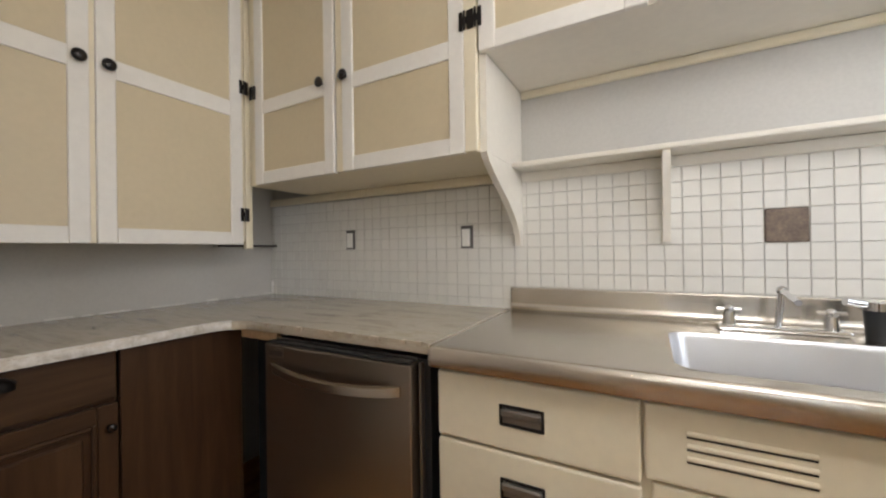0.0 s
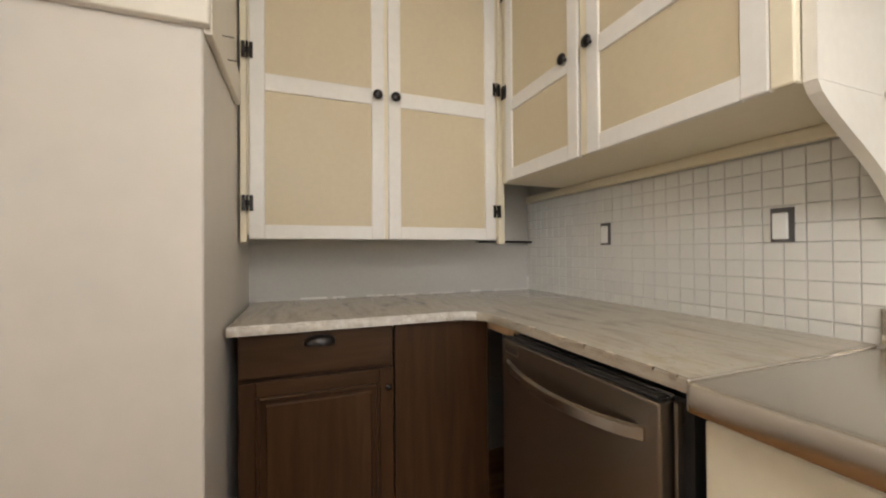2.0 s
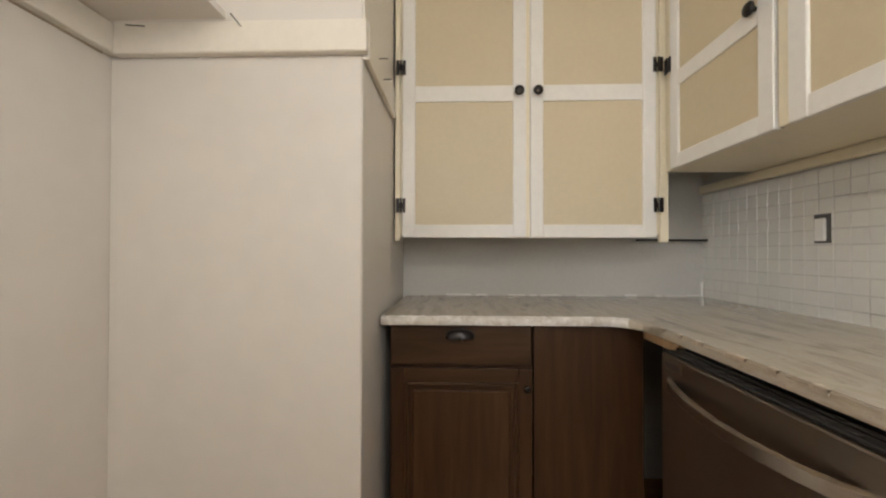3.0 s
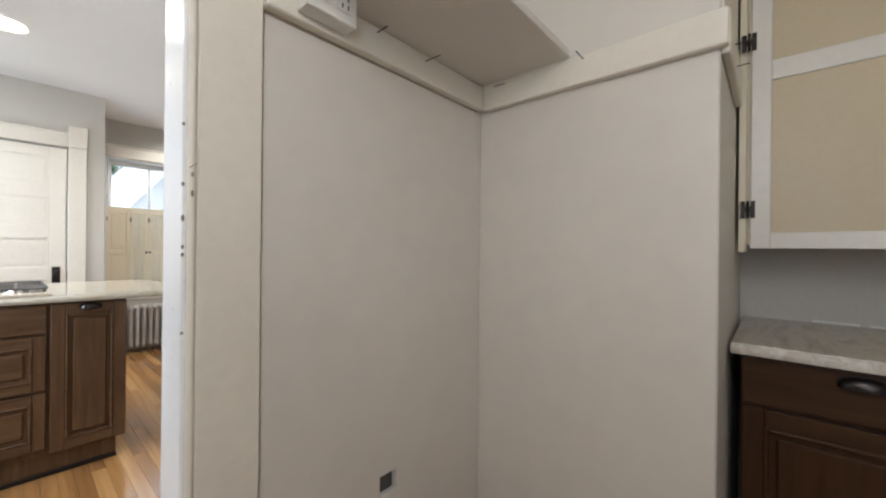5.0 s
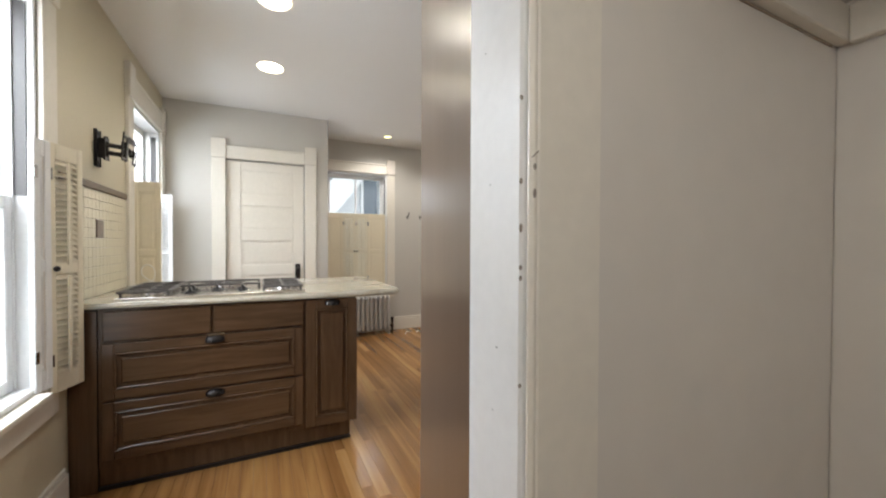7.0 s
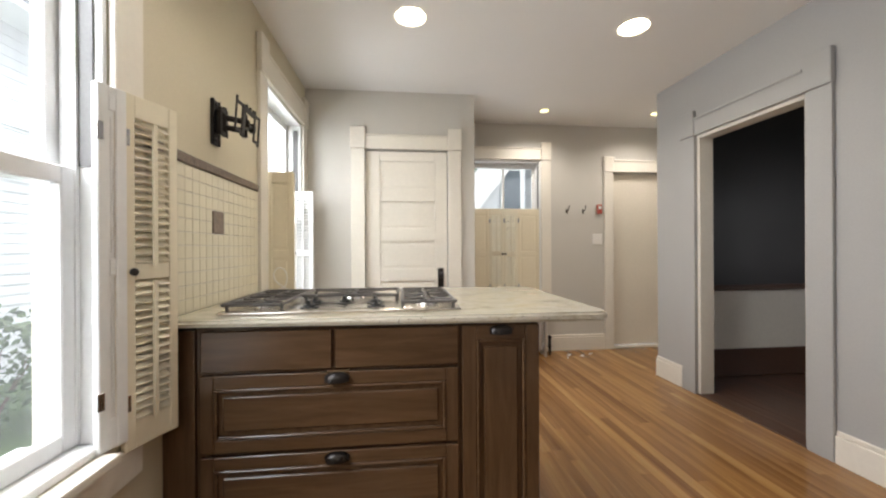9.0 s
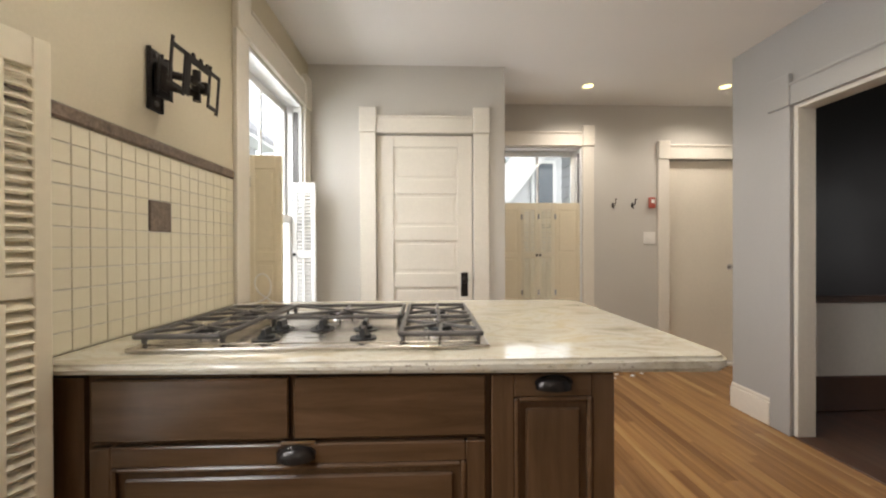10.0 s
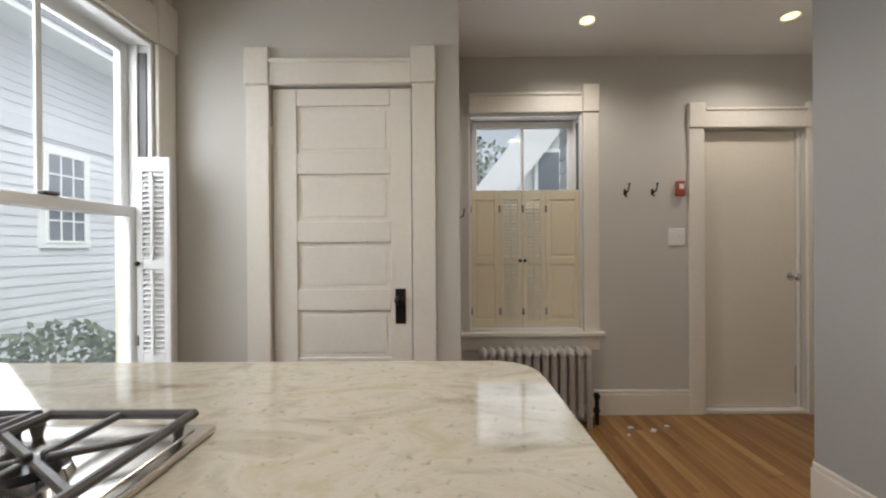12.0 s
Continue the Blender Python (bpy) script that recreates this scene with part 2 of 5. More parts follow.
M_RAW = ramp_mat("raw_pine", [(0.3, (0.42, 0.26, 0.12)), (0.7, (0.55, 0.36, 0.19))], 4.0, (9, 1, 9), 0.6, 0.08)
M_FLOOR = ramp_mat("oiled_pine_board", [(0.2, (0.16, 0.067, 0.020)), (0.45, (0.265, 0.13, 0.042)), (0.62, (0.36, 0.19, 0.064)), (0.8, (0.47, 0.27, 0.105))], 1.4, (10, 0.4, 10), 0.16, 0.03, rnd=0.30)
M_FLOORD = ramp_mat("dark_floor_board", [(0.25, (0.05, 0.02, 0.010)), (0.75, (0.15, 0.065, 0.03))], 1.6, (12, 0.5, 12), 0.3, 0.05, rnd=0.3)
M_GRANITE = ramp_mat("pale_granite", [(0.24, (0.20, 0.175, 0.13)), (0.39, (0.44, 0.40, 0.31)), (0.52, (0.555, 0.525, 0.44)), (0.64, (0.495, 0.435, 0.31)), (0.8, (0.60, 0.585, 0.545))], 5.0, (1.0, 2.0, 2.0), 0.07, 0.0, 11, 0.8, fine=75)
M_GRANITEB = ramp_mat("tan_veined_granite", [(0.24, (0.20, 0.155, 0.11)), (0.38, (0.37, 0.31, 0.235)), (0.52, (0.47, 0.415, 0.33)), (0.64, (0.40, 0.335, 0.235)), (0.8, (0.52, 0.48, 0.41))], 5.0, (0.7, 3.2, 3.2), 0.10, 0.0, 10, 0.6, fine=75)
M_ROUGHB = ramp_mat("broken_granite_edge", [(0.3, (0.42, 0.37, 0.30)), (0.7, (0.74, 0.72, 0.68))], 30.0, (1, 1, 1), 0.7, 0.6)
M_GOUGE = mat("chipped_paint_gouge", (0.30, 0.26, 0.22), 0.8, 0, 0.15, 20, 90, 0.2)
M_GAP = mat("matte_brown", (0.46, 0.38, 0.29), 0.8, 0, 0.15, 12, 60, 0.1)
M_WORN = steel("worn_dark_metal", (0.30, 0.28, 0.26), 0.42, 0.08)
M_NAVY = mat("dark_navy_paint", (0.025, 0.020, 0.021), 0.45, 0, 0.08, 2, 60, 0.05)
M_DRAIL = mat("dark_red_wood", (0.085, 0.04, 0.022), 0.4, 0, 0.15, 4, 50, 0.06, (6, 1, 6))
M_RAD = mat("silver_radiator_paint", (0.56, 0.54, 0.52), 0.4, 0.3, 0.08, 6, 60, 0.06)
M_RED = mat("red_plastic", (0.36, 0.07, 0.045), 0.4, 0, 0.05)
M_PLATE = mat("white_plastic", (0.80, 0.78, 0.74), 0.3, 0, 0.02)
M_LIGHT = emit_mat("lamp_glow", (1.0, 0.88, 0.6), 6.0)
M_LIGHTY = emit_mat("amber_lamp_glow", (1.0, 0.86, 0.36), 0.65)
M_CLAP = mat("white_clapboard_paint", (0.60, 0.61, 0.63), 0.6, 0, 0.04, 2, 30, 0.05)
M_ROOF = mat("grey_roof_shingle", (0.15, 0.15, 0.16), 0.8, 0, 0.2, 4, 40, 0.2)
M_GRASS = mat("lawn", (0.07, 0.11, 0.035), 0.9, 0, 0.3, 2, 40, 0.4)
M_LEAF = mat("shrub_leaf", (0.09, 0.13, 0.06), 0.6, 0, 0.3, 5, 30, 0.1)
M_DGLASS = mat("dark_window_pane", (0.10, 0.12, 0.14), 0.08, 0, 0.1)
M_GLASS = glass_mat()


# ---- mesh helpers ----
def box(bm, x0, x1, y0, y1, z0, z1, bevel=0.0, seg=1):
    """Adds a box, bevelled if asked."""
    r = bmesh.ops.create_cube(bm, size=1.0)
    sx, sy, sz = abs(x1 - x0), abs(y1 - y0), abs(z1 - z0)
    bmesh.ops.scale(bm, vec=(sx, sy, sz), verts=r["verts"])
    bmesh.ops.translate(bm, vec=((x0 + x1) / 2, (y0 + y1) / 2, (z0 + z1) / 2), verts=r["verts"])
    if bevel:
        es = {e for v in r["verts"] for e in v.link_edges}
        bmesh.ops.bevel(bm, geom=list(es), offset=min(bevel, 0.45 * min(sx, sy, sz)), segments=seg, affect="EDGES", profile=0.6)
    return bm


def cyl(bm, p, q, r, r2=None, n=16):
    """Adds a round bar from p to q."""
    p, q = Vector(p), Vector(q)
    d = q - p
    m = Matrix.Translation((p + q) / 2) @ d.to_track_quat("Z", "Y").to_matrix().to_4x4()
    bmesh.ops.create_cone(bm, cap_ends=True, segments=n, radius1=r, radius2=r if r2 is None else r2, depth=d.length, matrix=m)
    return bm


def ball(bm, c, r, sx=1, sy=1, sz=1, u=16, v=10):
    bmesh.ops.create_uvsphere(bm, u_segments=u, v_segments=v, radius=r, matrix=Matrix.Translation(c) @ Matrix.Diagonal((sx, sy, sz, 1)))
    return bm


def prism(bm, pts, axis, a0, a1):
    """Extrudes an outline along an axis: x takes (y, z), y takes (x, z), z takes (x, y)."""
    def at(p, a):
        return {"x": (a, p[0], p[1]), "y": (p[0], a, p[1]), "z": (p[0], p[1], a)}[axis]
    lo = [bm.verts.new(at(p, a0)) for p in pts]
    hi = [bm.verts.new(at(p, a1)) for p in pts]
    n = len(pts)
    fs = [bm.faces.new(lo), bm.faces.new(hi)]
    for k in range(n):
        fs.append(bm.faces.new((lo[k], lo[(k + 1) % n], hi[(k + 1) % n], hi[k])))
    bmesh.ops.recalc_face_normals(bm, faces=fs)
    return bm


def mesh_of(name, bm, material, smooth=False):
    me = bpy.data.meshes.new(name)
    bm.to_mesh(me)
    bm.free()
    me.materials.append(material)
    if smooth:
        for p in me.polygons:
            p.use_smooth = True
        me.set_sharp_from_angle(angle=radians(40))
    return me


def part(name, bm, material, parent, label="", smooth=False):
    ob = new(name, mesh_of(name, bm, material, smooth))
    ob.parent = parent
    return tagged(ob, label)


def thing(name, label, category, group="", at=None):
    ob = new(name)
    ob.empty_display_size = 0.05
    if at is not None:
        ob.matrix_world = at
    return tagged(ob, label, category, group)


def solid(name, bm, material, label, category, group="", kind="", smooth=False):
    return tagged(new(name, mesh_of(name, bm, material, smooth)), label, category, group, kind)


def B(*a, **k):
    return box(bmesh.new(), *a, **k)


def wall(name, axis, p0, p1, a0, a1, z0, z1, holes, material, label):
    """A wall slab between p0 and p1 across, a0 to a1 along, with holes (a0, a1, z0, z1) through it."""
    bm = bmesh.new()
    cuts = sorted({a0, a1, *[h[0] for h in holes], *[h[1] for h in holes]})
    for lo, hi in zip(cuts, cuts[1:]):
        mid = (lo + hi) / 2
        spans = sorted((h[2], h[3]) for h in holes if h[0] < mid < h[1])
        z = z0
        for s0, s1 in spans + [(z1, z1)]:
            if s0 > z + 1e-4:
                if axis == "x":
                    box(bm, p0, p1, lo, hi, z, s0)
                else:
                    box(bm, lo, hi, p0, p1, z, s0)
            z = s1
    bmesh.ops.remove_doubles(bm, verts=bm.verts, dist=1e-5)
    return solid(name, bm, material, label, "wall", kind="structure")


# ---- structure ----
WX, SY, EX, DY, FY, RX = -0.847, -3.12, 2.14, 3.06, 3.81, 2.33
W1 = (-0.02, 0.84, 0.60, 2.24)
W2 = (2.08, 2.93, 0.60, 2.22)
W4 = (-2.85, -2.0, 1.05, 2.10)
wall("wall_west", "x", WX - 0.20, WX, SY - 0.15, FY + 0.2, 0, CEIL, [W1, W2, W4], M_WALLW, "pale cream grey painted plaster wall with windows")
wall("wall_south", "y", SY - 0.15, SY, WX, EX + 0.15, 0, CEIL, [], M_BLUEGREY, "pale blue-grey painted wall above the sink")
wall("wall_east", "x", EX, EX + 0.15, SY, -0.735, 0, CEIL, [], M_BLUEGREY, "pale blue-grey painted wall behind the cupboards")
bm = B(1.268, EX, -1.600, -0.855, 0, CEIL, bevel=0.004)
solid("wall_chase", bm, M_NOOK, "warm white boxed-out wall beside the worktop", "wall", kind="structure")
wall("wall_partition", "y", -0.855, -0.716, 0.319, EX, 0, CEIL, [(0.790, 0.854, 0.466, 0.524)], M_NOOK, "warm white partition wall with a small broken hole")
wall("wall_lintel", "y", -0.855, -0.716, WX, 0.319, 2.12, CEIL, [], M_NOOK, "warm white wall above the opening")
wall("wall_right", "x", RX, RX + 0.12, -0.745, 2.896, 0, CEIL, [(1.60, 2.43, 0, 2.06)], M_WALLR, "grey painted wall with a wide opening, shade mixed into its colour")
wall("wall_hall_side", "y", 2.80, 2.896, RX + 0.12, 5.2, 0, CEIL, [], M_WALL, "pale grey painted wall beside the back door")
wall("wall_closet_front", "y", DY, DY + 0.10, WX, 0.654, 0, CEIL, [(-0.335, 0.408, 0, 2.06)], M_WALL, "pale grey painted wall around the closet door")
wall("wall_closet_side", "x", 0.554, 0.654, DY + 0.10, FY, 0, CEIL, [], M_WALL, "pale grey painted side of the closet")
wall("wall_north", "y", FY, FY + 0.18, WX, 3.6, 0, CEIL, [(0.745, 1.566, 0.60, 2.17), (2.43, 3.16, 0, 2.05)], M_WALL, "pale grey painted wall with a window and a door")
wall("wall_hall_end", "x", 3.50, 3.60, 2.896, FY, 0, CEIL, [], M_WALL, "pale grey painted wall at the end of the hall")
solid("ceiling", B(WX - 0.2, 5.2, SY - 0.15, FY + 0.2, CEIL, CEIL + 0.12), M_CEIL, "flat white painted ceiling", "ceiling", kind="structure")
floor = solid("floor", B(WX - 0.2, 5.2, SY - 0.15, FY + 0.2, -0.15, -0.012), M_FLOORD, "honey brown oiled wooden strip floor", "floor", kind="structure")
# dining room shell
# window hole in the east wall is added for the dining fill lamp
wall("wall_dining_east", "x", 5.1, 5.2, -1.2, 2.80, 0, CEIL, [(0.45, 1.35, 0.9, 2.1)], M_NAVY, "dark navy painted dining room wall with an added, unseen window opening")
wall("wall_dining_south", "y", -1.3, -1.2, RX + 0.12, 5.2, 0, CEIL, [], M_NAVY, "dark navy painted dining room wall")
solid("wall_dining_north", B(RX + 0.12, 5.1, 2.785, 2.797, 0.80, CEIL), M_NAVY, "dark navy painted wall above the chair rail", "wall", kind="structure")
solid("wall_dining_dado", B(RX + 0.12, 5.1, 2.785, 2.797, 0.0, 0.80), M_TRIM, "cream painted dado below the chair rail", "wall", kind="structure")
bm = B(RX + 0.125, 5.1, 2.755, 2.784, 0.78, 0.83, bevel=0.008)
solid("chair_rail", bm, M_DRAIL, "dark red-brown wooden chair rail", "trim", kind="structure")
solid("baseboard_dining", B(RX + 0.125, 5.1, 2.762, 2.784, 0.0, 0.25, bevel=0.008), M_DRAIL, "tall dark brown wooden skirting board", "trim", kind="structure")
solid("threshold", B(RX - 0.01, RX + 0.13, 1.60, 2.43, -0.01, 0.008, bevel=0.004), M_DRAIL, "dark worn wooden threshold", "trim", kind="structure")
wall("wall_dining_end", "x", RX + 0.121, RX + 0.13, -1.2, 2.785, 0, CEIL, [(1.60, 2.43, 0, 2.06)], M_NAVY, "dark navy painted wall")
solid("door_jamb", B(RX + 0.005, RX + 0.125, 2.405, 2.432, 0, 2.06, bevel=0.004), M_TRIM, "cream painted door lining", "trim", kind="structure")
solid("door_jamb", B(RX + 0.005, RX + 0.125, 1.598, 1.625, 0, 2.06, bevel=0.004), M_TRIM, "cream painted door lining", "trim", kind="structure")
solid("door_jamb", B(RX + 0.005, RX + 0.125, 1.625, 2.405, 2.035, 2.062, bevel=0.004), M_TRIM, "cream painted door lining", "trim", kind="structure")


def baseboard(x0, x1, y0, y1, along, mat_=M_TRIM):
    """Tall skirting with a stepped cap; along is the axis it runs on, face to the room is the thin side."""
    bm = B(x0, x1, y0, y1, 0.0, 0.15, bevel=0.003)
    if along == "x":
        box(bm, x0, x1, y0 + 0.006, y1, 0.15, 0.18, bevel=0.006)
    else:
        s = 0.006 if mat_ is M_TRIM else 0
        box(bm, x0 + s, x1, y0, y1, 0.15, 0.18, bevel=0.006)
    return solid("baseboard", bm, mat_, "cream painted wooden skirting board with a moulded cap", "baseboard", kind="structure")


baseboard(1.62, 2.32, FY - 0.022, FY - 0.001, "x")
baseboard(RX - 0.022, RX - 0.001, 2.575, 2.896, "y")
baseboard(RX - 0.022, RX - 0.001, -0.70, 1.455, "y")
baseboard(RX + 0.01, 3.5, 2.897, 2.918, "x")
baseboard(0.655, 0.676, DY + 0.01, FY - 0.03, "y")
bm = B(WX + 0.001, WX + 0.022, -0.7, 1.03, 0, 0.15, bevel=0.003)
box(bm, WX + 0.001, WX + 0.015, -0.7, 1.03, 0.15, 0.18, bevel=0.006)
solid("baseboard", bm, M_TRIM, "cream painted wooden skirting board with a moulded cap", "baseboard", kind="structure")


def casing(name, m, u0, u1, z0, z1, w, head, block_top, label, paint=M_TRIM, left=True, right=True):
    """Old-fashioned casing round an opening: legs, head board and taller corner blocks. Local x runs along the wall, y into it."""
    c = thing(name, label, "trim", at=m)
    tagged(c, kind="structure")
    for on, a, b in ((left, u0 - w, u0), (right, u1, u1 + w)):
        if on:
            part("leg", B(a, b, -0.022, -0.001, z0, z1, bevel=0.003), paint, c)
            bm = B(a - 0.004, b + 0.004, -0.034, -0.001, z1 + 0.001, block_top, bevel=0.004)
            part("corner_block", bm, paint, c)
    part("head", B(u0 + 0.005, u1 - 0.005, -0.026, -0.001, z1 + 0.001, head, bevel=0.003), paint, c)
    part("head_bead", B(u0 + 0.005, u1 - 0.005, -0.036, -0.026, head - 0.02, head, bevel=0.004), paint, c)
    return c


WESTM = pose(WX, 0, 0, 0, 0, 90)
NORTHM = pose(0, FY, 0)
CLOSM = pose(0, DY, 0)
EASTM = pose(RX, 0, 0, 0, 0, -90)
casing("window_casing", WESTM, W1[0], W1[1], W1[2], W1[3], 0.12, 2.38, 2.44, "cream painted moulded window surround")
casing("window_casing", WESTM, W2[0], W2[1], W2[2], W2[3], 0.12, 2.38, 2.45, "cream painted moulded window surround")
casing("window_casing", NORTHM, 0.745, 1.566, 0.60, 2.17, 0.112, 2.31, 2.37, "cream painted moulded window surround", left=False)
casing("door_casing", CLOSM, -0.335, 0.408, 0.0, 2.06, 0.12, 2.19, 2.252, "cream painted closet door surround with corner blocks")
casing("door_casing", NORTHM, 2.43, 3.16, 0.0, 2.05, 0.11, 2.19, 2.227, "cream painted back door surround")
casing("door_casing", EASTM, -2.43, -1.60, 0.0, 2.06, 0.14, 2.20, 2.26, "grey painted surround of the wide opening, darkened like its wall", paint=M_WALLR)


def window(name, m, u0, u1, z0, z1, zmid, muntin, label, stool=True, horn=0.14):
    """A double-hung sash window in its lining."""
    w = thing(name, label, "window", at=m)
    tagged(w, kind="structure")
    for nm, b in (("lining", (u0, u0 + 0.018, 0.0, 0.17, z0, z1)), ("lining", (u1 - 0.018, u1, 0.0, 0.17, z0, z1)),
                  ("lining", (u0 + 0.018, u1 - 0.018, 0.0, 0.17, z1 - 0.02, z1)), ("window_sill", (u0 + 0.018, u1 - 0.018, 0.0, 0.22, z0, z0 + 0.025))):
        part(nm, B(*b, bevel=0.003), M_SASH, w)
    if stool:
        part("stool", B(u0 - 0.14, u1 + horn, -0.055, 0.0, z0 - 0.028, z0 + 0.002, bevel=0.008, seg=2), M_TRIM, w)
        part("apron", B(u0 - 0.11, u1 + 0.11, -0.02, -0.001, z0 - 0.13, z0 - 0.029, bevel=0.003), M_TRIM, w)
    a, b = u0 + 0.02, u1 - 0.02
    part("parting_bead", B(a, a + 0.012, 0.06, 0.10, z0 + 0.03, z1 - 0.02), M_SASH, w)
    part("parting_bead", B(b - 0.012, b, 0.06, 0.10, z0 + 0.03, z1 - 0.02), M_SASH, w)
    for ua, ub in ((a - 0.001, a + 0.004), (b - 0.004, b + 0.001)):
        part("sash_channel", B(ua, ub, 0.022, 0.058, zmid + 0.03, z1 - 0.06), M_IRON, w, "dark weathered sash channel")
    for k, (y, s0, s1) in enumerate(((0.065, z0 + 0.026, zmid + 0.025), (0.105, zmid - 0.025, z1 - 0.022))):
        sa = part("sash", bmesh_frame(a, b, y, y + 0.032, s0, s1, 0.05, 0.05), M_SASH, w)
        part("pane", B(a + 0.04, b - 0.04, y + 0.014, y + 0.018, s0 + 0.04, s1 - 0.04), M_GLASS, sa).visible_shadow = False
        if muntin and (k or muntin > 1):
            part("muntin", B((a + b) / 2 - 0.011, (a + b) / 2 + 0.011, y + 0.004, y + 0.013, s0 + 0.04, s1 - 0.04), M_SASH, sa)
    part("sash_lock", B((a + b) / 2 - 0.03, (a + b) / 2 + 0.03, 0.06, 0.09, zmid + 0.026, zmid + 0.04, bevel=0.004), M_DARK, w)
    return w


def bmesh_frame(a, b, y0, y1, z0, z1, sw, rw):
    bm = B(a, a + sw, y0, y1, z0, z1, bevel=0.004)
    box(bm, b - sw, b, y0, y1, z0, z1, bevel=0.004)
    box(bm, a + sw - 0.002, b - sw + 0.002, y0 + 0.001, y1 - 0.001, z0, z0 + rw, bevel=0.004)
    box(bm, a + sw - 0.002, b - sw + 0.002, y0 + 0.001, y1 - 0.001, z1 - rw, z1, bevel=0.004)
    return bm


window("window_1", WESTM, *W1, 1.375, 0, "white painted double-hung sash window with clear panes", horn=-0.03)
window("window_2", WESTM, *W2, 1.39, 1, "white painted double-hung sash window, upper sash with one glazing bar")
window("window_3", NORTHM, 0.745, 1.566, 0.60, 2.17, 1.45, 1, "white painted sash window with a middle glazing bar")
window("window_4", WESTM, *W4, 1.58, 0, "white painted sash window of the sink corner", stool=False)


# ---- shutters ----
def shutter(name, m, w, h, louvered, label, knob=0, paint=None):
    """One leaf: local x across from the hinge, y thickness, z up."""
    s = thing(name, label, "shutter", "window shutters", at=m)
    bm = B(0, 0.032, 0, 0.022, 0, h, bevel=0.003)
    box(bm, w - 0.032, w, 0, 0.022, 0, h, bevel=0.003)
    for z0, z1 in ((0, 0.085), (h * 0.5 - 0.025, h * 0.5 + 0.025), (h - 0.07, h)):
        box(bm, 0.031, w - 0.031, 0.001, 0.021, z0, z1, bevel=0.003)
    part("leaf_frame", bm, paint or (M_SHUT if louvered else M_CREAM), s)
    for z0, z1 in ((0.085, h * 0.5 - 0.025), (h * 0.5 + 0.025, h - 0.07)):
        if louvered:
            n = int((z1 - z0) / 0.024)
            sm = paint or M_SHUT
            me = bpy.data.meshes.get("slat_%d" % int(w * 1000))
            if me is None:
                bm = B(0.031, w - 0.031, -0.015, 0.015, -0.0025, 0.0025)
                bmesh.ops.rotate(bm, verts=bm.verts, cent=(0, 0, 0), matrix=Matrix.Rotation(radians(40), 3, "X"))
                bmesh.ops.translate(bm, verts=bm.verts, vec=(0, 0.011, 0))
                me = mesh_of("slat_%d" % int(w * 1000), bm, sm)
            for k in range(n):
                ob = new("slat", me)
                ob.parent = s
                ob.location = (0, 0, z0 + (k + 0.5) * (z1 - z0) / n)
            part("tilt_rod", B(w / 2 - 0.006, w / 2 + 0.006, -0.012, -0.004, z0 - 0.01, z1 - 0.005), sm, s)
        else:
            bm = B(0.031, w - 0.031, 0.007, 0.015, z0, z1)
            box(bm, 0.045, w - 0.045, 0.004, 0.018, z0 + 0.015, z1 - 0.015, bevel=0.005)
            part("panel", bm, paint or M_CREAM, s)
    for z in (0.12, h - 0.16):
        part("hinge", B(-0.004, 0.014, -0.004, 0.0, z, z + 0.05, bevel=0.001), M_CHROME, s)
    if knob:
        bm = ball(bmesh.new(), (w - 0.016 if knob > 0 else 0.016, -0.014, h * 0.5), 0.012)
        part("knob", bm, M_DARK, s, "dark bronze knob", True)
    return s


LV = "cream-louvered wooden shutter leaf, folded open, whitened for window glare"
SV = "cream painted panelled wooden shutter leaf, folded open"
H3 = 1.02
shutter("shutter", pose(-0.838, 0.790, 0.604, 0, 0, 74), 0.083, 1.035, False, "white painted narrow shutter leaf hinged to the jamb", paint=M_SASH)
shutter("shutter", pose(-0.822, 0.868, 0.567, 0, 0, 72), 0.176, 1.075, True, LV, -1)
shutter("shutter", pose(-0.847, 2.105, 0.627, 0, 0, 0), 0.168, 1.03, False, SV)
# sash white in place of shutter cream puts the window glare into the paint
shutter("shutter", pose(-0.906, 2.884, 0.627, 0, 0, 2), 0.162, 1.025, True, "louvered wooden shutter leaf, folded open, whitened for window glare", -1, paint=M_SASH)
CL = "cream painted %s shutter leaf, closed over the lower sash"
shutter("shutter", pose(0.757, FY + 0.005, 0.60), 0.208, H3, False, CL % "panelled wooden")
shutter("shutter", pose(0.966, FY + 0.005, 0.60), 0.164, H3, True, CL % "louvered wooden", 1)
shutter("shutter", pose(1.132, FY + 0.005, 0.60), 0.164, H3, True, CL % "louvered wooden", -1)
shutter("shutter", pose(1.297, FY + 0.005, 0.60), 0.250, H3, False, CL % "panelled wooden")


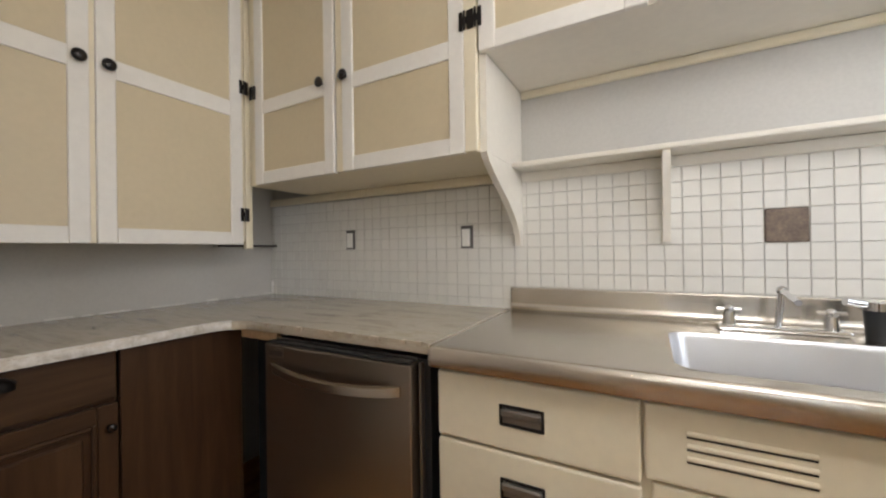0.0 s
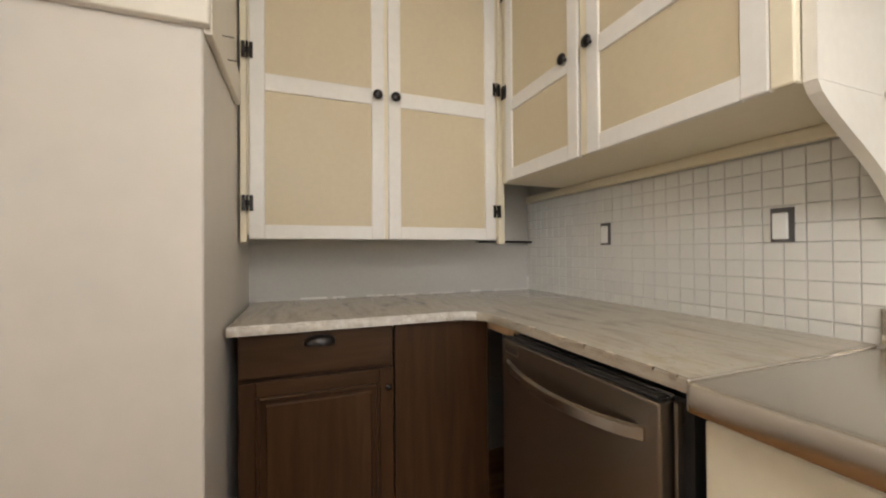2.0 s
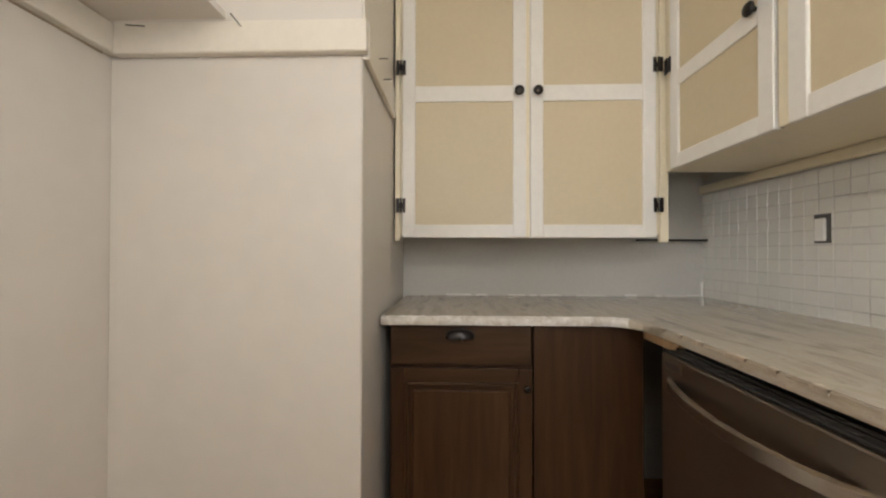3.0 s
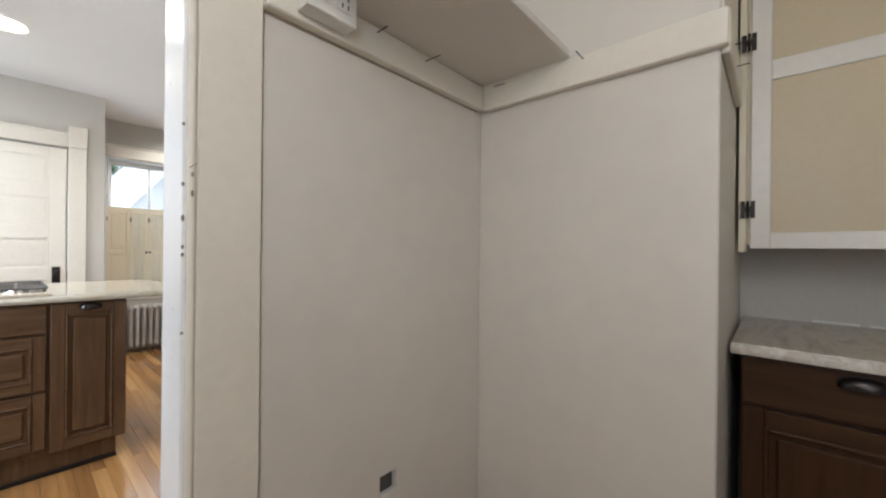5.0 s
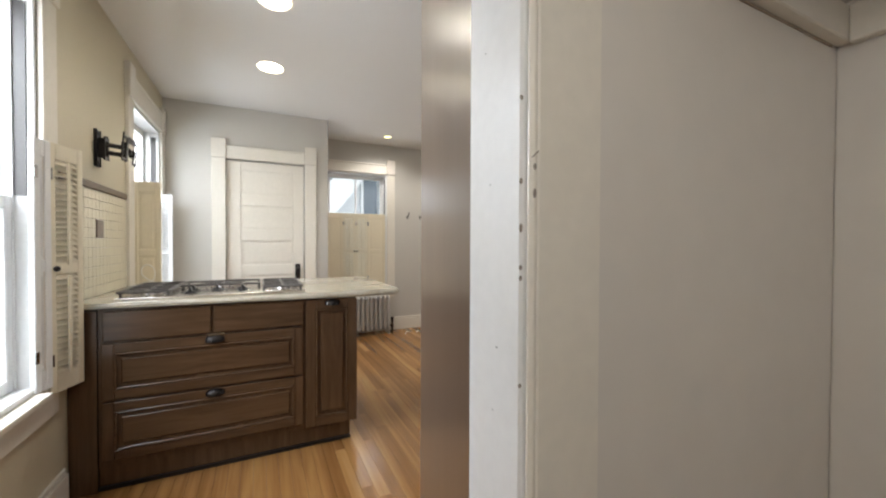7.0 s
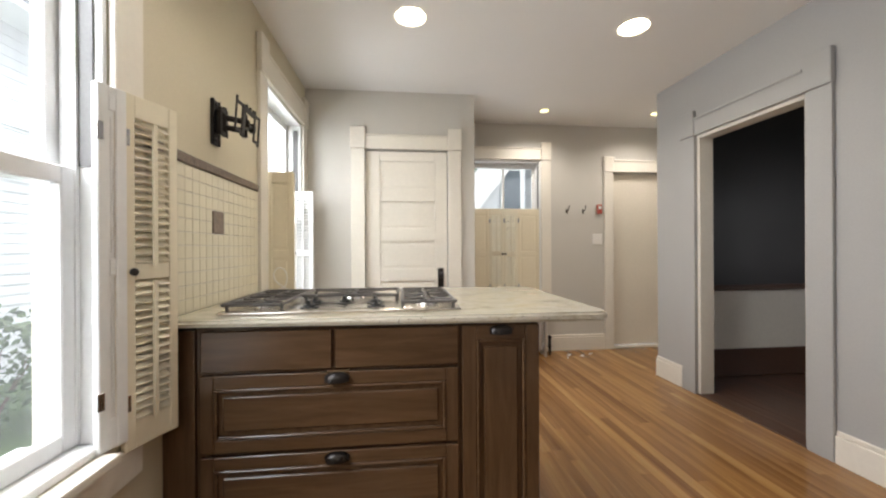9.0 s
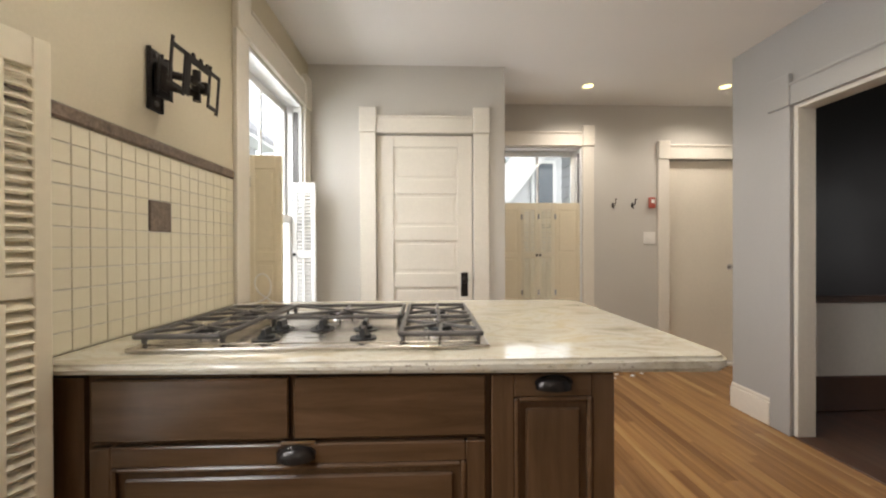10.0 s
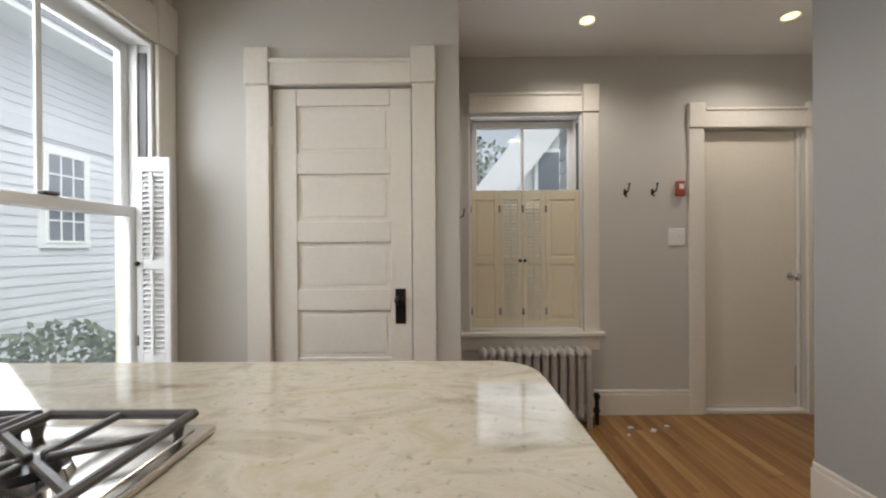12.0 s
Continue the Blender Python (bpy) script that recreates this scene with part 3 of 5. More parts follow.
# ---- doors ----
def panel_door(name, x0, x1, z1, y, label):
    d = thing(name, label, "door", at=pose(x0, y, 0.008))
    tagged(d, kind="structure")
    w, h = x1 - x0, z1 - 0.012
    part("stile", B(0, 0.125, 0, 0.035, 0, h, bevel=0.002), M_TRIM, d)
    part("stile", B(w - 0.110, w, 0, 0.035, 0, h, bevel=0.002), M_TRIM, d)
    zs = [0.261 + k * 0.360 for k in range(5)]
    prev = 0
    for z in zs + [None]:
        top = h if z is None else z
        part("rail", B(0.126, w - 0.111, 0, 0.035, prev, top, bevel=0.002), M_TRIM, d)
        if z is not None:
            bm = B(0.126, w - 0.111, 0.012, 0.026, z, z + 0.25)
            box(bm, 0.150, w - 0.135, 0.009, 0.014, z + 0.024, z + 0.226, bevel=0.004)
            part("panel", bm, M_TRIM, d)
            prev = z + 0.25
    pl = part("lock_plate", B(w - 0.088, w - 0.034, -0.004, 0.0, 0.80, 0.985, bevel=0.004), M_DARK, d, "dark bronze lock plate")
    bm = cyl(bmesh.new(), (w - 0.061, -0.004, 0.93), (w - 0.061, -0.045, 0.93), 0.009)
    ball(bm, (w - 0.061, -0.055, 0.93), 0.026, 1, 0.75, 1)
    part("door_knob", bm, M_DARK, pl, "dark knob", True)
    for z in (0.25, 1.75):
        part("hinge", cyl(bmesh.new(), (-0.004, -0.006, z), (-0.004, -0.006, z + 0.09), 0.006), M_TRIM, d)
    return d


panel_door("door_1", -0.330, 0.400, 2.053, DY + 0.012, "closed cream-white five-panel wooden closet door")
d2 = thing("door_2", "closed flat cream painted back door with a glass knob", "door", at=pose(2.433, FY + 0.05, 0.03))
tagged(d2, kind="structure")
part("leaf", B(0, 0.70, 0, 0.04, 0, 2.015, bevel=0.003), M_DOOR, d2)
part("weather_strip", B(0.705, 0.722, -0.02, 0.0, 0.0, 2.01, bevel=0.003), M_TRIM, d2)
bm = cyl(bmesh.new(), (0.665, 0, 0.95), (0.665, -0.04, 0.95), 0.008)
ball(bm, (0.665, -0.055, 0.95), 0.028, 1, 0.8, 1)
part("door_knob", bm, M_CHROME, d2, "clear glass and chrome knob", True)
part("rosette", cyl(bmesh.new(), (0.665, 0.0, 0.95), (0.665, -0.006, 0.95), 0.03), M_CHROME, d2)
part("latch", B(0.69, 0.70, -0.008, 0.0, 0.10, 0.30, bevel=0.002), M_CHROME, d2)
part("sill_plate", B(-0.01, 0.73, -0.06, 0.0, -0.03, -0.005, bevel=0.003), M_TRIM, d2)

# smooth brown door standing open at the partition
bd = thing("door_3", "smooth glossy brown wooden door leaf standing open", "door", at=pose(0.3135, -0.711, 0.012, 0, 0, 75.9))
tagged(bd, kind="structure")
part("leaf", B(0.0, 0.643, -0.036, 0.0, 0, 2.06, bevel=0.003), M_LACQ, bd)

# partition casing and niche trim
pc = thing("door_casing", "cream painted flat casing at the end of the partition", "trim")
tagged(pc, kind="structure")
part("leg", B(0.3205, 0.443, -0.868, -0.856, 0, 2.12, bevel=0.003), M_TRIM, pc)
part("jamb", B(0.300, 0.3185, -0.857, -0.714, 0, 2.12, bevel=0.004), M_SASH, pc)
part("bead", B(0.306, 0.320, -0.872, -0.858, 0, 2.12, bevel=0.005), M_TRIM, pc)
part("gap_line", B(0.4432, 0.4485, -0.8562, -0.8552, 0, 1.707), M_GAP, pc, "brown strip along the gap beside the casing")
nt_ = thing("shelf_cleat", "cream painted wall cleat boards of the refrigerator niche", "trim")
tagged(nt_, kind="structure")
part("board", B(0.4435, 1.266, -0.885, -0.856, 1.708, 1.792, bevel=0.003), M_TRIM, nt_)
part("board", B(1.240, 1.267, -1.618, -0.886, 1.702, 1.792, bevel=0.003), M_TRIM, nt_)
part("board", B(1.2675, 1.745, -1.620, -1.601, 1.690, 1.80, bevel=0.003), M_TRIM, nt_)
part("upper_board", B(1.2685, 1.745, -1.606, -1.601, 1.801, 2.57), M_TRIM, nt_)
part("gap_line", B(0.4490, 1.2395, -0.8585, -0.8552, 1.7035, 1.7075), M_GAP, nt_)
solid("niche_shelf", B(0.445, 1.237, -1.22, -0.858, 1.793, 1.815, bevel=0.002), M_NOOK, "white painted shelf board on wall cleats", "shelf")

# ---- nook cupboards ----
def frame_door(parent, along, u0, u1, z0, z1, face, zr0, zr1, sw=0.055):
    """Painted face-frame door with tan panels above and below a cross rail. along x: face is a y plane; along y: an x plane (front towards smaller x)."""
    def bx(bm, a, b, d0, d1, c, e, bev):
        if along == "y":
            box(bm, face + d0, face + d1, a, b, c, e, bevel=bev)
        else:
            box(bm, a, b, face - d1, face - d0, c, e, bevel=bev)
        return bm
    d = part("door", bx(bmesh.new(), u0 + 0.01, u1 - 0.01, 0.008, 0.018, z0 + 0.01, z1 - 0.01, 0), M_TAN, parent, "tan painted panel door with white frame")
    for a, b in ((u0, u0 + sw), (u1 - sw, u1)):
        part("stile", bx(bmesh.new(), a, b, 0, 0.02, z0, z1, 0.003), M_WHITE, d)
    for c, e in ((z0, z0 + sw), (zr0, zr1), (z1 - sw, z1)):
        part("rail", bx(bmesh.new(), u0 + sw, u1 - sw, 0.001, 0.019, c, e, 0.002), M_WHITE, d)
    return d


def h_hinge(parent, p, along):
    """Small black butterfly hinge lying on the face."""
    x, y, z = p
    bm = bmesh.new()
    pts = [(-0.020, -0.030), (-0.008, -0.030), (-0.006, -0.010), (0.006, -0.010), (0.008, -0.030), (0.020, -0.030), (0.020, 0.030), (0.008, 0.030), (0.006, 0.010), (-0.006, 0.010), (-0.008, 0.030), (-0.020, 0.030)]
    if along == "y":
        prism(bm, [(y + a, z + b) for a, b in pts], "x", x - 0.004, x)
        cyl(bm, (x - 0.005, y, z - 0.03), (x - 0.005, y, z + 0.03), 0.004, n=8)
    else:
        prism(bm, [(x + a, z + b) for a, b in pts], "y", y, y + 0.004)
        cyl(bm, (x, y + 0.005, z - 0.03), (x, y + 0.005, z + 0.03), 0.004, n=8)
    return part("hinge", bm, M_DARK, parent, "black butterfly hinge")


def round_knob(parent, p, d, r=0.021):
    p, d = Vector(p), Vector(d)
    bm = cyl(bmesh.new(), p, p + d * 0.014, 0.007, n=10)
    k = Vector([0.55 if abs(c) > 0.5 else 1.0 for c in d])
    ball(bm, p + d * 0.02, r, *k)
    return part("knob", bm, M_BRONZE, parent, "dark bronze round knob", True)


def cup_pull(parent, p, facing, w=0.042):
    """Half-cup bin pull. facing: the unit vector out of the front."""
    f = Vector(facing)
    s = Vector((-f.y, f.x, 0))
    bm = bmesh.new()
    n, m = 10, 6
    rows = []
    for i in range(n + 1):
        a = math.pi * i / n
        rows.append([bm.verts.new(Vector(p) + s * (w * math.cos(a)) + f * (0.024 * math.sin(a) * math.cos(b) ** 0.6) + Vector((0, 0, 0.030 * math.sin(b) * math.sin(a) ** 0.7 - 0.006)))
                     for b in [math.pi / 2 * j / m for j in range(m + 1)]])
    for i in range(n):
        for j in range(m):
            bm.faces.new((rows[i][j], rows[i + 1][j], rows[i + 1][j + 1], rows[i][j + 1]))
    bmesh.ops.remove_doubles(bm, verts=bm.verts, dist=1e-5)
    bmesh.ops.solidify(bm, geom=bm.faces[:], thickness=0.002)
    bmesh.ops.recalc_face_normals(bm, faces=bm.faces[:])
    c = Vector(p) + f * 0.0015 + Vector((0, 0, 0.008))
    m = Matrix.Translation(c) @ Matrix(((s.x, f.x, 0, 0), (s.y, f.y, 0, 0), (0, 0, 1, 0), (0, 0, 0, 1)))
    bmesh.ops.create_cone(bm, cap_ends=True, segments=24, radius1=1, radius2=1, depth=1, matrix=m @ Matrix.Rotation(radians(90), 4, "X") @ Matrix.Diagonal((w + 0.004, 0.020, 0.003, 1)))
    return part("cup_pull", bm, M_BRONZE, parent, "dark bronze cup pull", True)


UE = thing("wall_cupboard", "tall cream wall cupboard with tan-panelled double doors", "cupboard")
part("body", B(1.808, EX - 0.002, -2.722, -1.633, 1.215, CEIL - 0.005), M_CREAM, UE)
part("face_stile", B(1.800, 1.825, -1.632, -1.609, 1.185, CEIL - 0.005, bevel=0.003), M_CREAM, UE)
part("face_stile", B(1.800, 1.825, -2.758, -2.723, 1.180, CEIL - 0.005, bevel=0.003), M_CREAM, UE)
for u0, u1 in ((-2.164, -1.642), (-2.702, -2.181)):
    d = frame_door(UE, "y", u0, u1, 1.199, 2.50, 1.787, 1.775, 1.842)
    hy = u1 if u0 > -2.2 else u0
    for z in (1.335, 1.92):
        h_hinge(d, (1.786, hy + (0.006 if hy == u1 else -0.006), z), "y")
    round_knob(d, (1.787, -2.133 if hy == u1 else -2.211, 1.812), (-1, 0, 0))
part("mullion", B(1.795, 1.812, -2.180, -2.165, 1.2, 2.50), M_CREAM, UE)

US = thing("wall_cupboard", "cream wall cupboard with tan-panelled double doors over the dishwasher", "cupboard")
part("body", B(0.632, 1.797, SY + 0.002, -2.746, 1.472, CEIL - 0.005), M_CREAM, US)
for u0, u1 in ((1.240, 1.732), (0.672, 1.198)):
    d = frame_door(US, "x", u0, u1, 1.470, 2.50, -2.724, 1.785, 1.845)
    hx = u1 if u0 > 1.2 else u0
    for z in (1.89, 2.36):
        h_hinge(d, (hx + (0.008 if hx == u1 else -0.008), -2.723, z), "x")
    round_knob(d, (1.300 if hx == u1 else 1.197 - 0.022, -2.724, 1.835), (0, 1, 0))
part("mullion", B(1.200, 1.229, -2.746, -2.728, 1.472, 2.5), M_CREAM, US)
part("gap_shadow", B(1.229, 1.239, -2.747, -2.742, 1.472, 2.5), M_DARK, US)
part("face_stile", B(0.628, 0.671, -2.746, -2.724, 1.470, CEIL - 0.005, bevel=0.003), M_CREAM, US)
part("batten", B(0.64, EX - 0.002, SY + 0.002, SY + 0.025, 1.432, 1.471, bevel=0.004), M_CREAM, US)

UW = thing("wall_cupboard", "cream wall cupboard above the sink shelf", "cupboard")
part("body", B(WX + 0.003, 0.627, SY + 0.002, -2.746, 1.785, CEIL - 0.005), M_TRIM, UW)
part("batten", B(WX + 0.003, 0.600, SY + 0.002, SY + 0.02, 1.755, 1.784, bevel=0.004), M_CREAM, UW)
for u0, u1 in ((0.15, 0.620), (-0.34, 0.13), (-0.83, -0.36)):
    frame_door(UW, "x", u0, u1, 1.782, 2.50, -2.724, 2.05, 2.11)
for z in (1.89, 2.36):
    h_hinge(UW, (0.626, -2.722, z), "x")

SH = thing("sink_shelf", "cream painted shelf with scrolled brackets over the sink", "shelf")
part("board", B(WX + 0.003, 0.603, -3.118, -2.985, 1.462, 1.480, bevel=0.004), M_TRIM, SH)
part("wall_rail", B(WX + 0.003, 0.603, SY + 0.002, SY + 0.020, 1.424, 1.461, bevel=0.003), M_TRIM, SH)


def scroll(x0, x1, y_out, z_top, z_bot, y_top, material=M_TRIM):
    """Curved bracket profile against the south wall."""
    pts = [(SY + 0.002, z_top)]
    n = 14
    for k in range(n + 1):
        t = k / n
        pts.append((SY + 0.035 + (y_out - SY - 0.035) * (0.5 + 0.5 * math.cos(math.pi * t ** 0.75)), z_top + (z_bot - z_top) * t))
    pts.append((SY + 0.002, z_bot))
    return prism(bmesh.new(), pts, "x", x0, x1)


part("side_panel", B(0.604, 0.627, SY + 0.002, -2.747, 1.470, 1.783), M_TRIM, SH)
part("bracket", scroll(0.604, 0.627, -2.747, 1.469, 1.172, -2.747), M_TRIM, SH)
part("bracket", scroll(0.095, 0.118, -2.995, 1.461, 1.175, -2.99), M_TRIM, SH)

# east base cupboard
BE = thing("base_cupboard", "dark walnut base cupboard with a drawer and a panelled door", "cupboard")
part("body", B(1.555, EX - 0.003, -2.14, -1.634, 0.10, 0.880), M_WOODE, BE)
part("toe_kick", B(1.60, EX - 0.003, -2.14, -1.634, 0.0, 0.10), M_BLACK, BE)
dr = part("drawer", B(1.530, 1.554, -2.134, -1.638, 0.742, 0.880, bevel=0.004, seg=2), M_WOODHY, BE)
cup_pull(dr, (1.529, -1.884, 0.840), (-1, 0, 0), 0.048)


def raised_door(parent, name, along, u0, u1, z0, z1, face, out, stile=0.055, material=None, label=""):
    """Raised-panel front with mitred frame; out is -1 when the front looks towards smaller numbers."""
    def bx(bm, a, b, d0, d1, c, e, bev=0.0):
        lo, hi = sorted((face - out * d0, face - out * d1))
        if along == "y":
            return box(bm, lo, hi, a, b, c, e, bevel=bev)
        return box(bm, a, b, lo, hi, c, e, bevel=bev)
    mv = material or M_WOOD
    mh = {"x": M_WOODH, "y": M_WOODHY}[along]
    d = part(name, bx(bmesh.new(), u0 + 0.01, u1 - 0.01, 0.012, 0.022, z0 + 0.01, z1 - 0.01), mv, parent, label)
    for a, b in ((u0, u0 + stile), (u1 - stile, u1)):
        part("stile", bx(bmesh.new(), a, b, 0, 0.022, z0, z1, 0.003), mv, d)
    for c, e in ((z0, z0 + stile), (z1 - stile, z1)):
        part("rail", bx(bmesh.new(), u0 + stile, u1 - stile, 0, 0.022, c, e, 0.003), mh, d)
    # moulding round the panel, then the raised field
    for a, b, c, e in ((u0 + stile, u0 + stile + 0.012, z0 + stile, z1 - stile), (u1 - stile - 0.012, u1 - stile, z0 + stile, z1 - stile),
                       (u0 + stile + 0.012, u1 - stile - 0.012, z0 + stile, z0 + stile + 0.012), (u0 + stile + 0.012, u1 - stile - 0.012, z1 - stile - 0.012, z1 - stile)):
        part("moulding", bx(bmesh.new(), a, b, -0.004, 0.012, c, e, 0.004), mh, d)
    g = stile + 0.028
    part("field", bx(bmesh.new(), u0 + g, u1 - g, 0.002, 0.013, z0 + g, z1 - g, 0.008), mv if z1 - z0 > u1 - u0 else mh, d)
    return d


d = raised_door(BE, "door", "y", -2.138, -1.638, 0.105, 0.728, 1.530, -1, 0.05, M_WOODE)
round_knob(d, (1.530, -2.115, 0.664), (-1, 0, 0), 0.012)
CF = thing("base_filler_cabinet", "plain dark walnut filler panel beside the dishwasher recess", "panel")
part("panel", B(1.530, 1.552, -2.52, -2.143, 0.0, 0.880, bevel=0.002), M_WOODE, CF)
part("return_panel", B(1.553, 1.575, -2.52, -2.50, 0.0, 0.875), M_WOODE, CF)
# black sheet added to darken the recess, where only shade lies
part("recess_shade", B(1.327, 1.529, -2.60, -2.585, 0.0, 0.837), M_BLACK, CF, "black sheet standing in for shade in the recess")
part("top_rail", B(1.335, 1.575, -2.545, -2.525, 0.838, 0.880), M_RAW, CF, "raw pine rail")

# granite worktop, one L
bm = bmesh.new()
out = [(EX - 0.001, -1.610), (EX - 0.001, SY + 0.001), (0.660, SY + 0.001), (0.660, -2.468)]
curve = [(1.495 - 0.10 + 0.10 * math.sin(t), -2.468 + 0.10 - 0.10 * math.cos(t)) for t in [radians(k * 15) for k in range(7)]]
prism(bm, out + curve + [(1.495, -1.610)], "z", 0.886, 0.916)
es = [e for e in bm.edges if abs(e.verts[0].co.z - e.verts[1].co.z) < 1e-4]
bmesh.ops.bevel(bm, geom=es, offset=0.004, segments=2, affect="EDGES")
WT = thing("worktop", "pale veined granite worktop with a rough front edge", "worktop")
part("slab", bm, M_GRANITEB, WT)

rngE = random.Random(21)


def ragged_edge(name, line, out_dir, label, deep, start=0.887, material=None):
    """A rough broken band along a worktop edge: down the front face and unevenly back over the top."""
    bm = bmesh.new()
    prev = None
    for (x, y), n in zip(line, out_dir):
        n = Vector((n[0], n[1], 0)).normalized()
        p = Vector((x, y, 0))
        r, j = rngE.uniform(0.004, deep), rngE.uniform(0.0, 0.002)
        prof = ((0.0004 + j * 0.4, start), (0.0022 + j, start + 0.012), (0.0012 + j, 0.908), (-0.003, 0.9158 + j * 0.3), (-r, 0.9172), (-r - 0.002, 0.9145), (-0.004, start + 0.002))
        ring = [bm.verts.new(p + n * a + Vector((0, 0, z))) for a, z in prof]
        if prev:
            for q in range(len(ring)):
                bm.faces.new((prev[q], prev[(q + 1) % 7], ring[(q + 1) % 7], ring[q]))
        else:
            bm.faces.new(ring)
        prev = ring
    bm.faces.new(prev)
    bmesh.ops.recalc_face_normals(bm, faces=bm.faces[:])
    return part(name, bm, material or M_ROUGHB, WT, label)


line = [(1.495, -1.612 - 0.011 * k) for k in range(69)]
ragged_edge("broken_edge", line + curve[::-1][1:4], [(-1, 0)] * 69 + [(-1, 0.3), (-1, 0.6), (-1, 1)], "rough white unpolished granite edge", 0.016)
for x0, n in ((1.33, 4), (1.24, 3), (1.17, 5), (1.06, 8), (0.95, 4), (0.86, 5), (0.75, 3), (0.70, 3)):
    ragged_edge("chipped_edge", [(x0 - 0.008 * k, -2.468) for k in range(n)], [(0, 1)] * n, "chipped granite edge", 0.012, 0.904, M_GAP)

# dishwasher
DW = thing("dishwasher", "dark stainless dishwasher with a curved bar handle", "dishwasher")
part("body", B(0.690, 1.325, -3.08, -2.52, 0.10, 0.855), M_BLACK, DW)
part("kick_plate", B(0.70, 1.32, -2.56, -2.53, 0.0, 0.10), M_BLACK, DW)
dd = part("door", B(0.722, 1.325, -2.519, -2.470, 0.10, 0.848, bevel=0.006, seg=2), M_STEELV, DW)
part("control_strip", B(0.73, 1.318, -2.503, -2.476, 0.8485, 0.856, bevel=0.002), M_BLACK, dd, "black control strip")
for k in range(9):
    part("button", B(0.80 + k * 0.05, 0.822 + k * 0.05, -2.495, -2.484, 0.8562, 0.8580, bevel=0.001), M_IRON, dd)
part("badge", B(1.235, 1.30, -2.4695, -2.4685, 0.812, 0.828), M_WORN, dd, "small grey badge plate")
bm = bmesh.new()
pts = []
for k in range(17):
    t = k / 16
    pts.append((1.285 - 0.530 * t, -2.4695 + 0.045 * math.sin(math.pi * t) ** 0.6, 0.775 - 0.012 * math.sin(math.pi * t)))
prev = None
for p in pts:
    ring = [bm.verts.new((p[0], p[1] + a * 0.007, p[2] + b * 0.015)) for a, b in ((-1, -1), (1, -0.8), (1, 0.8), (-1, 1))]
    if prev:
        for q in range(4):
            bm.faces.new((prev[q], prev[(q + 1) % 4], ring[(q + 1) % 4], ring[q]))
    else:
        bm.faces.new(ring)
    prev = ring
bm.faces.new(prev)
bmesh.ops.recalc_face_normals(bm, faces=bm.faces[:])
part("handle", bm, M_STEEL, dd, "curved brushed steel handle", True)
part("badge_outline", bmesh_frame(1.228, 1.305, -2.4696, -2.4690, 0.806, 0.834, 0.002, 0.002), M_STEEL, dd)
part("top_edge_strip", B(0.722, 1.310, -2.5085, -2.5045, 0.849, 0.863), M_CHROME, DW, "thin bright steel edge")
part("side_gasket", B(0.708, 0.716, -2.520, -2.498, 0.10, 0.850, bevel=0.002), M_WORN, DW, "dull steel side trim")

# steel sink unit
SK = thing("sink_unit", "cream enamelled metal sink cabinet with drawers", "sink cabinet")
part("body", B(WX + 0.003, 0.655, -3.10, -2.515, 0.08, 0.700), M_CREAM, SK)
part("front_rail", B(WX + 0.003, 0.655, -2.515, -2.505, 0.846, 0.862), M_CREAM, SK)
part("side", B(0.645, 0.655, -3.10, -2.512, 0.08, 0.856), M_CREAM, SK)
part("plinth", B(WX + 0.003, 0.655, -3.10, -2.57, 0.0, 0.08), M_BLACK, SK)
for z0, z1 in ((0.676, 0.844), (0.500, 0.668), (0.290, 0.492), (0.09, 0.282)):
    q = part("drawer", B(0.178, 0.652, -2.514, -2.492, z0, z1, bevel=0.008, seg=3), M_CREAM, SK)
    zc = z1 - 0.083
    pu = part("pull", bmesh_frame(0.372, 0.480, -2.4915, -2.486, zc - 0.026, zc + 0.026, 0.008, 0.008), M_DARK, q, "worn dark recessed pull")
    part("pull_plate", B(0.378, 0.474, -2.4915, -2.489, zc - 0.02, zc + 0.004), M_WORN, pu)
    part("pull_lip", B(0.378, 0.474, -2.4915, -2.478, zc - 0.002, zc + 0.018, bevel=0.004), M_WORN, pu)
ap = part("louvered_panel", B(WX + 0.01, 0.172, -2.514, -2.492, 0.690, 0.844, bevel=0.008, seg=3), M_CREAM, SK)
for z in (0.797, 0.773, 0.749):
    bm = cyl(bmesh.new(), (-0.088, -2.492, z), (0.099, -2.492, z), 0.005, n=10)
    part("louver", bm, M_CREAM, ap)
    part("louver_slot", B(-0.088, 0.099, -2.4925, -2.4905, z - 0.0085, z - 0.0045), M_BLACK, ap)
for u0, u1 in ((-0.33, 0.160), (-0.83, -0.34)):
    part("door", B(u0, u1, -2.514, -2.500, 0.09, 0.682, bevel=0.006, seg=2), M_CREAM, SK)

part("front_frame", B(WX + 0.006, 0.644, -2.5168, -2.5143, 0.702, 0.845), M_CREAM, SK)
ST = thing("steel_sink_counter", "stainless steel counter with moulded sink and splashback", "sink")
for nm, b in (("drainboard", (0.115, 0.652, -3.10, -2.463)), ("side_deck", (WX + 0.003, -0.62, -3.10, -2.463)), ("rear_deck", (-0.62, 0.115, -3.10, -2.90)), ("front_rim", (-0.62, 0.115, -2.515, -2.463))):
    part(nm, B(*b, 0.906, 0.914), M_STEEL, ST)
nose = [(-2.475, 0.9143), (-2.466, 0.9137), (-2.460, 0.9115), (-2.456, 0.907), (-2.4545, 0.900), (-2.4545, 0.865), (-2.457, 0.861), (-2.470, 0.861), (-2.475, 0.866)]
part("front_edge", prism(bmesh.new(), nose, "x", WX + 0.003, 0.652), M_STEEL, ST, "rolled steel front edge", True)
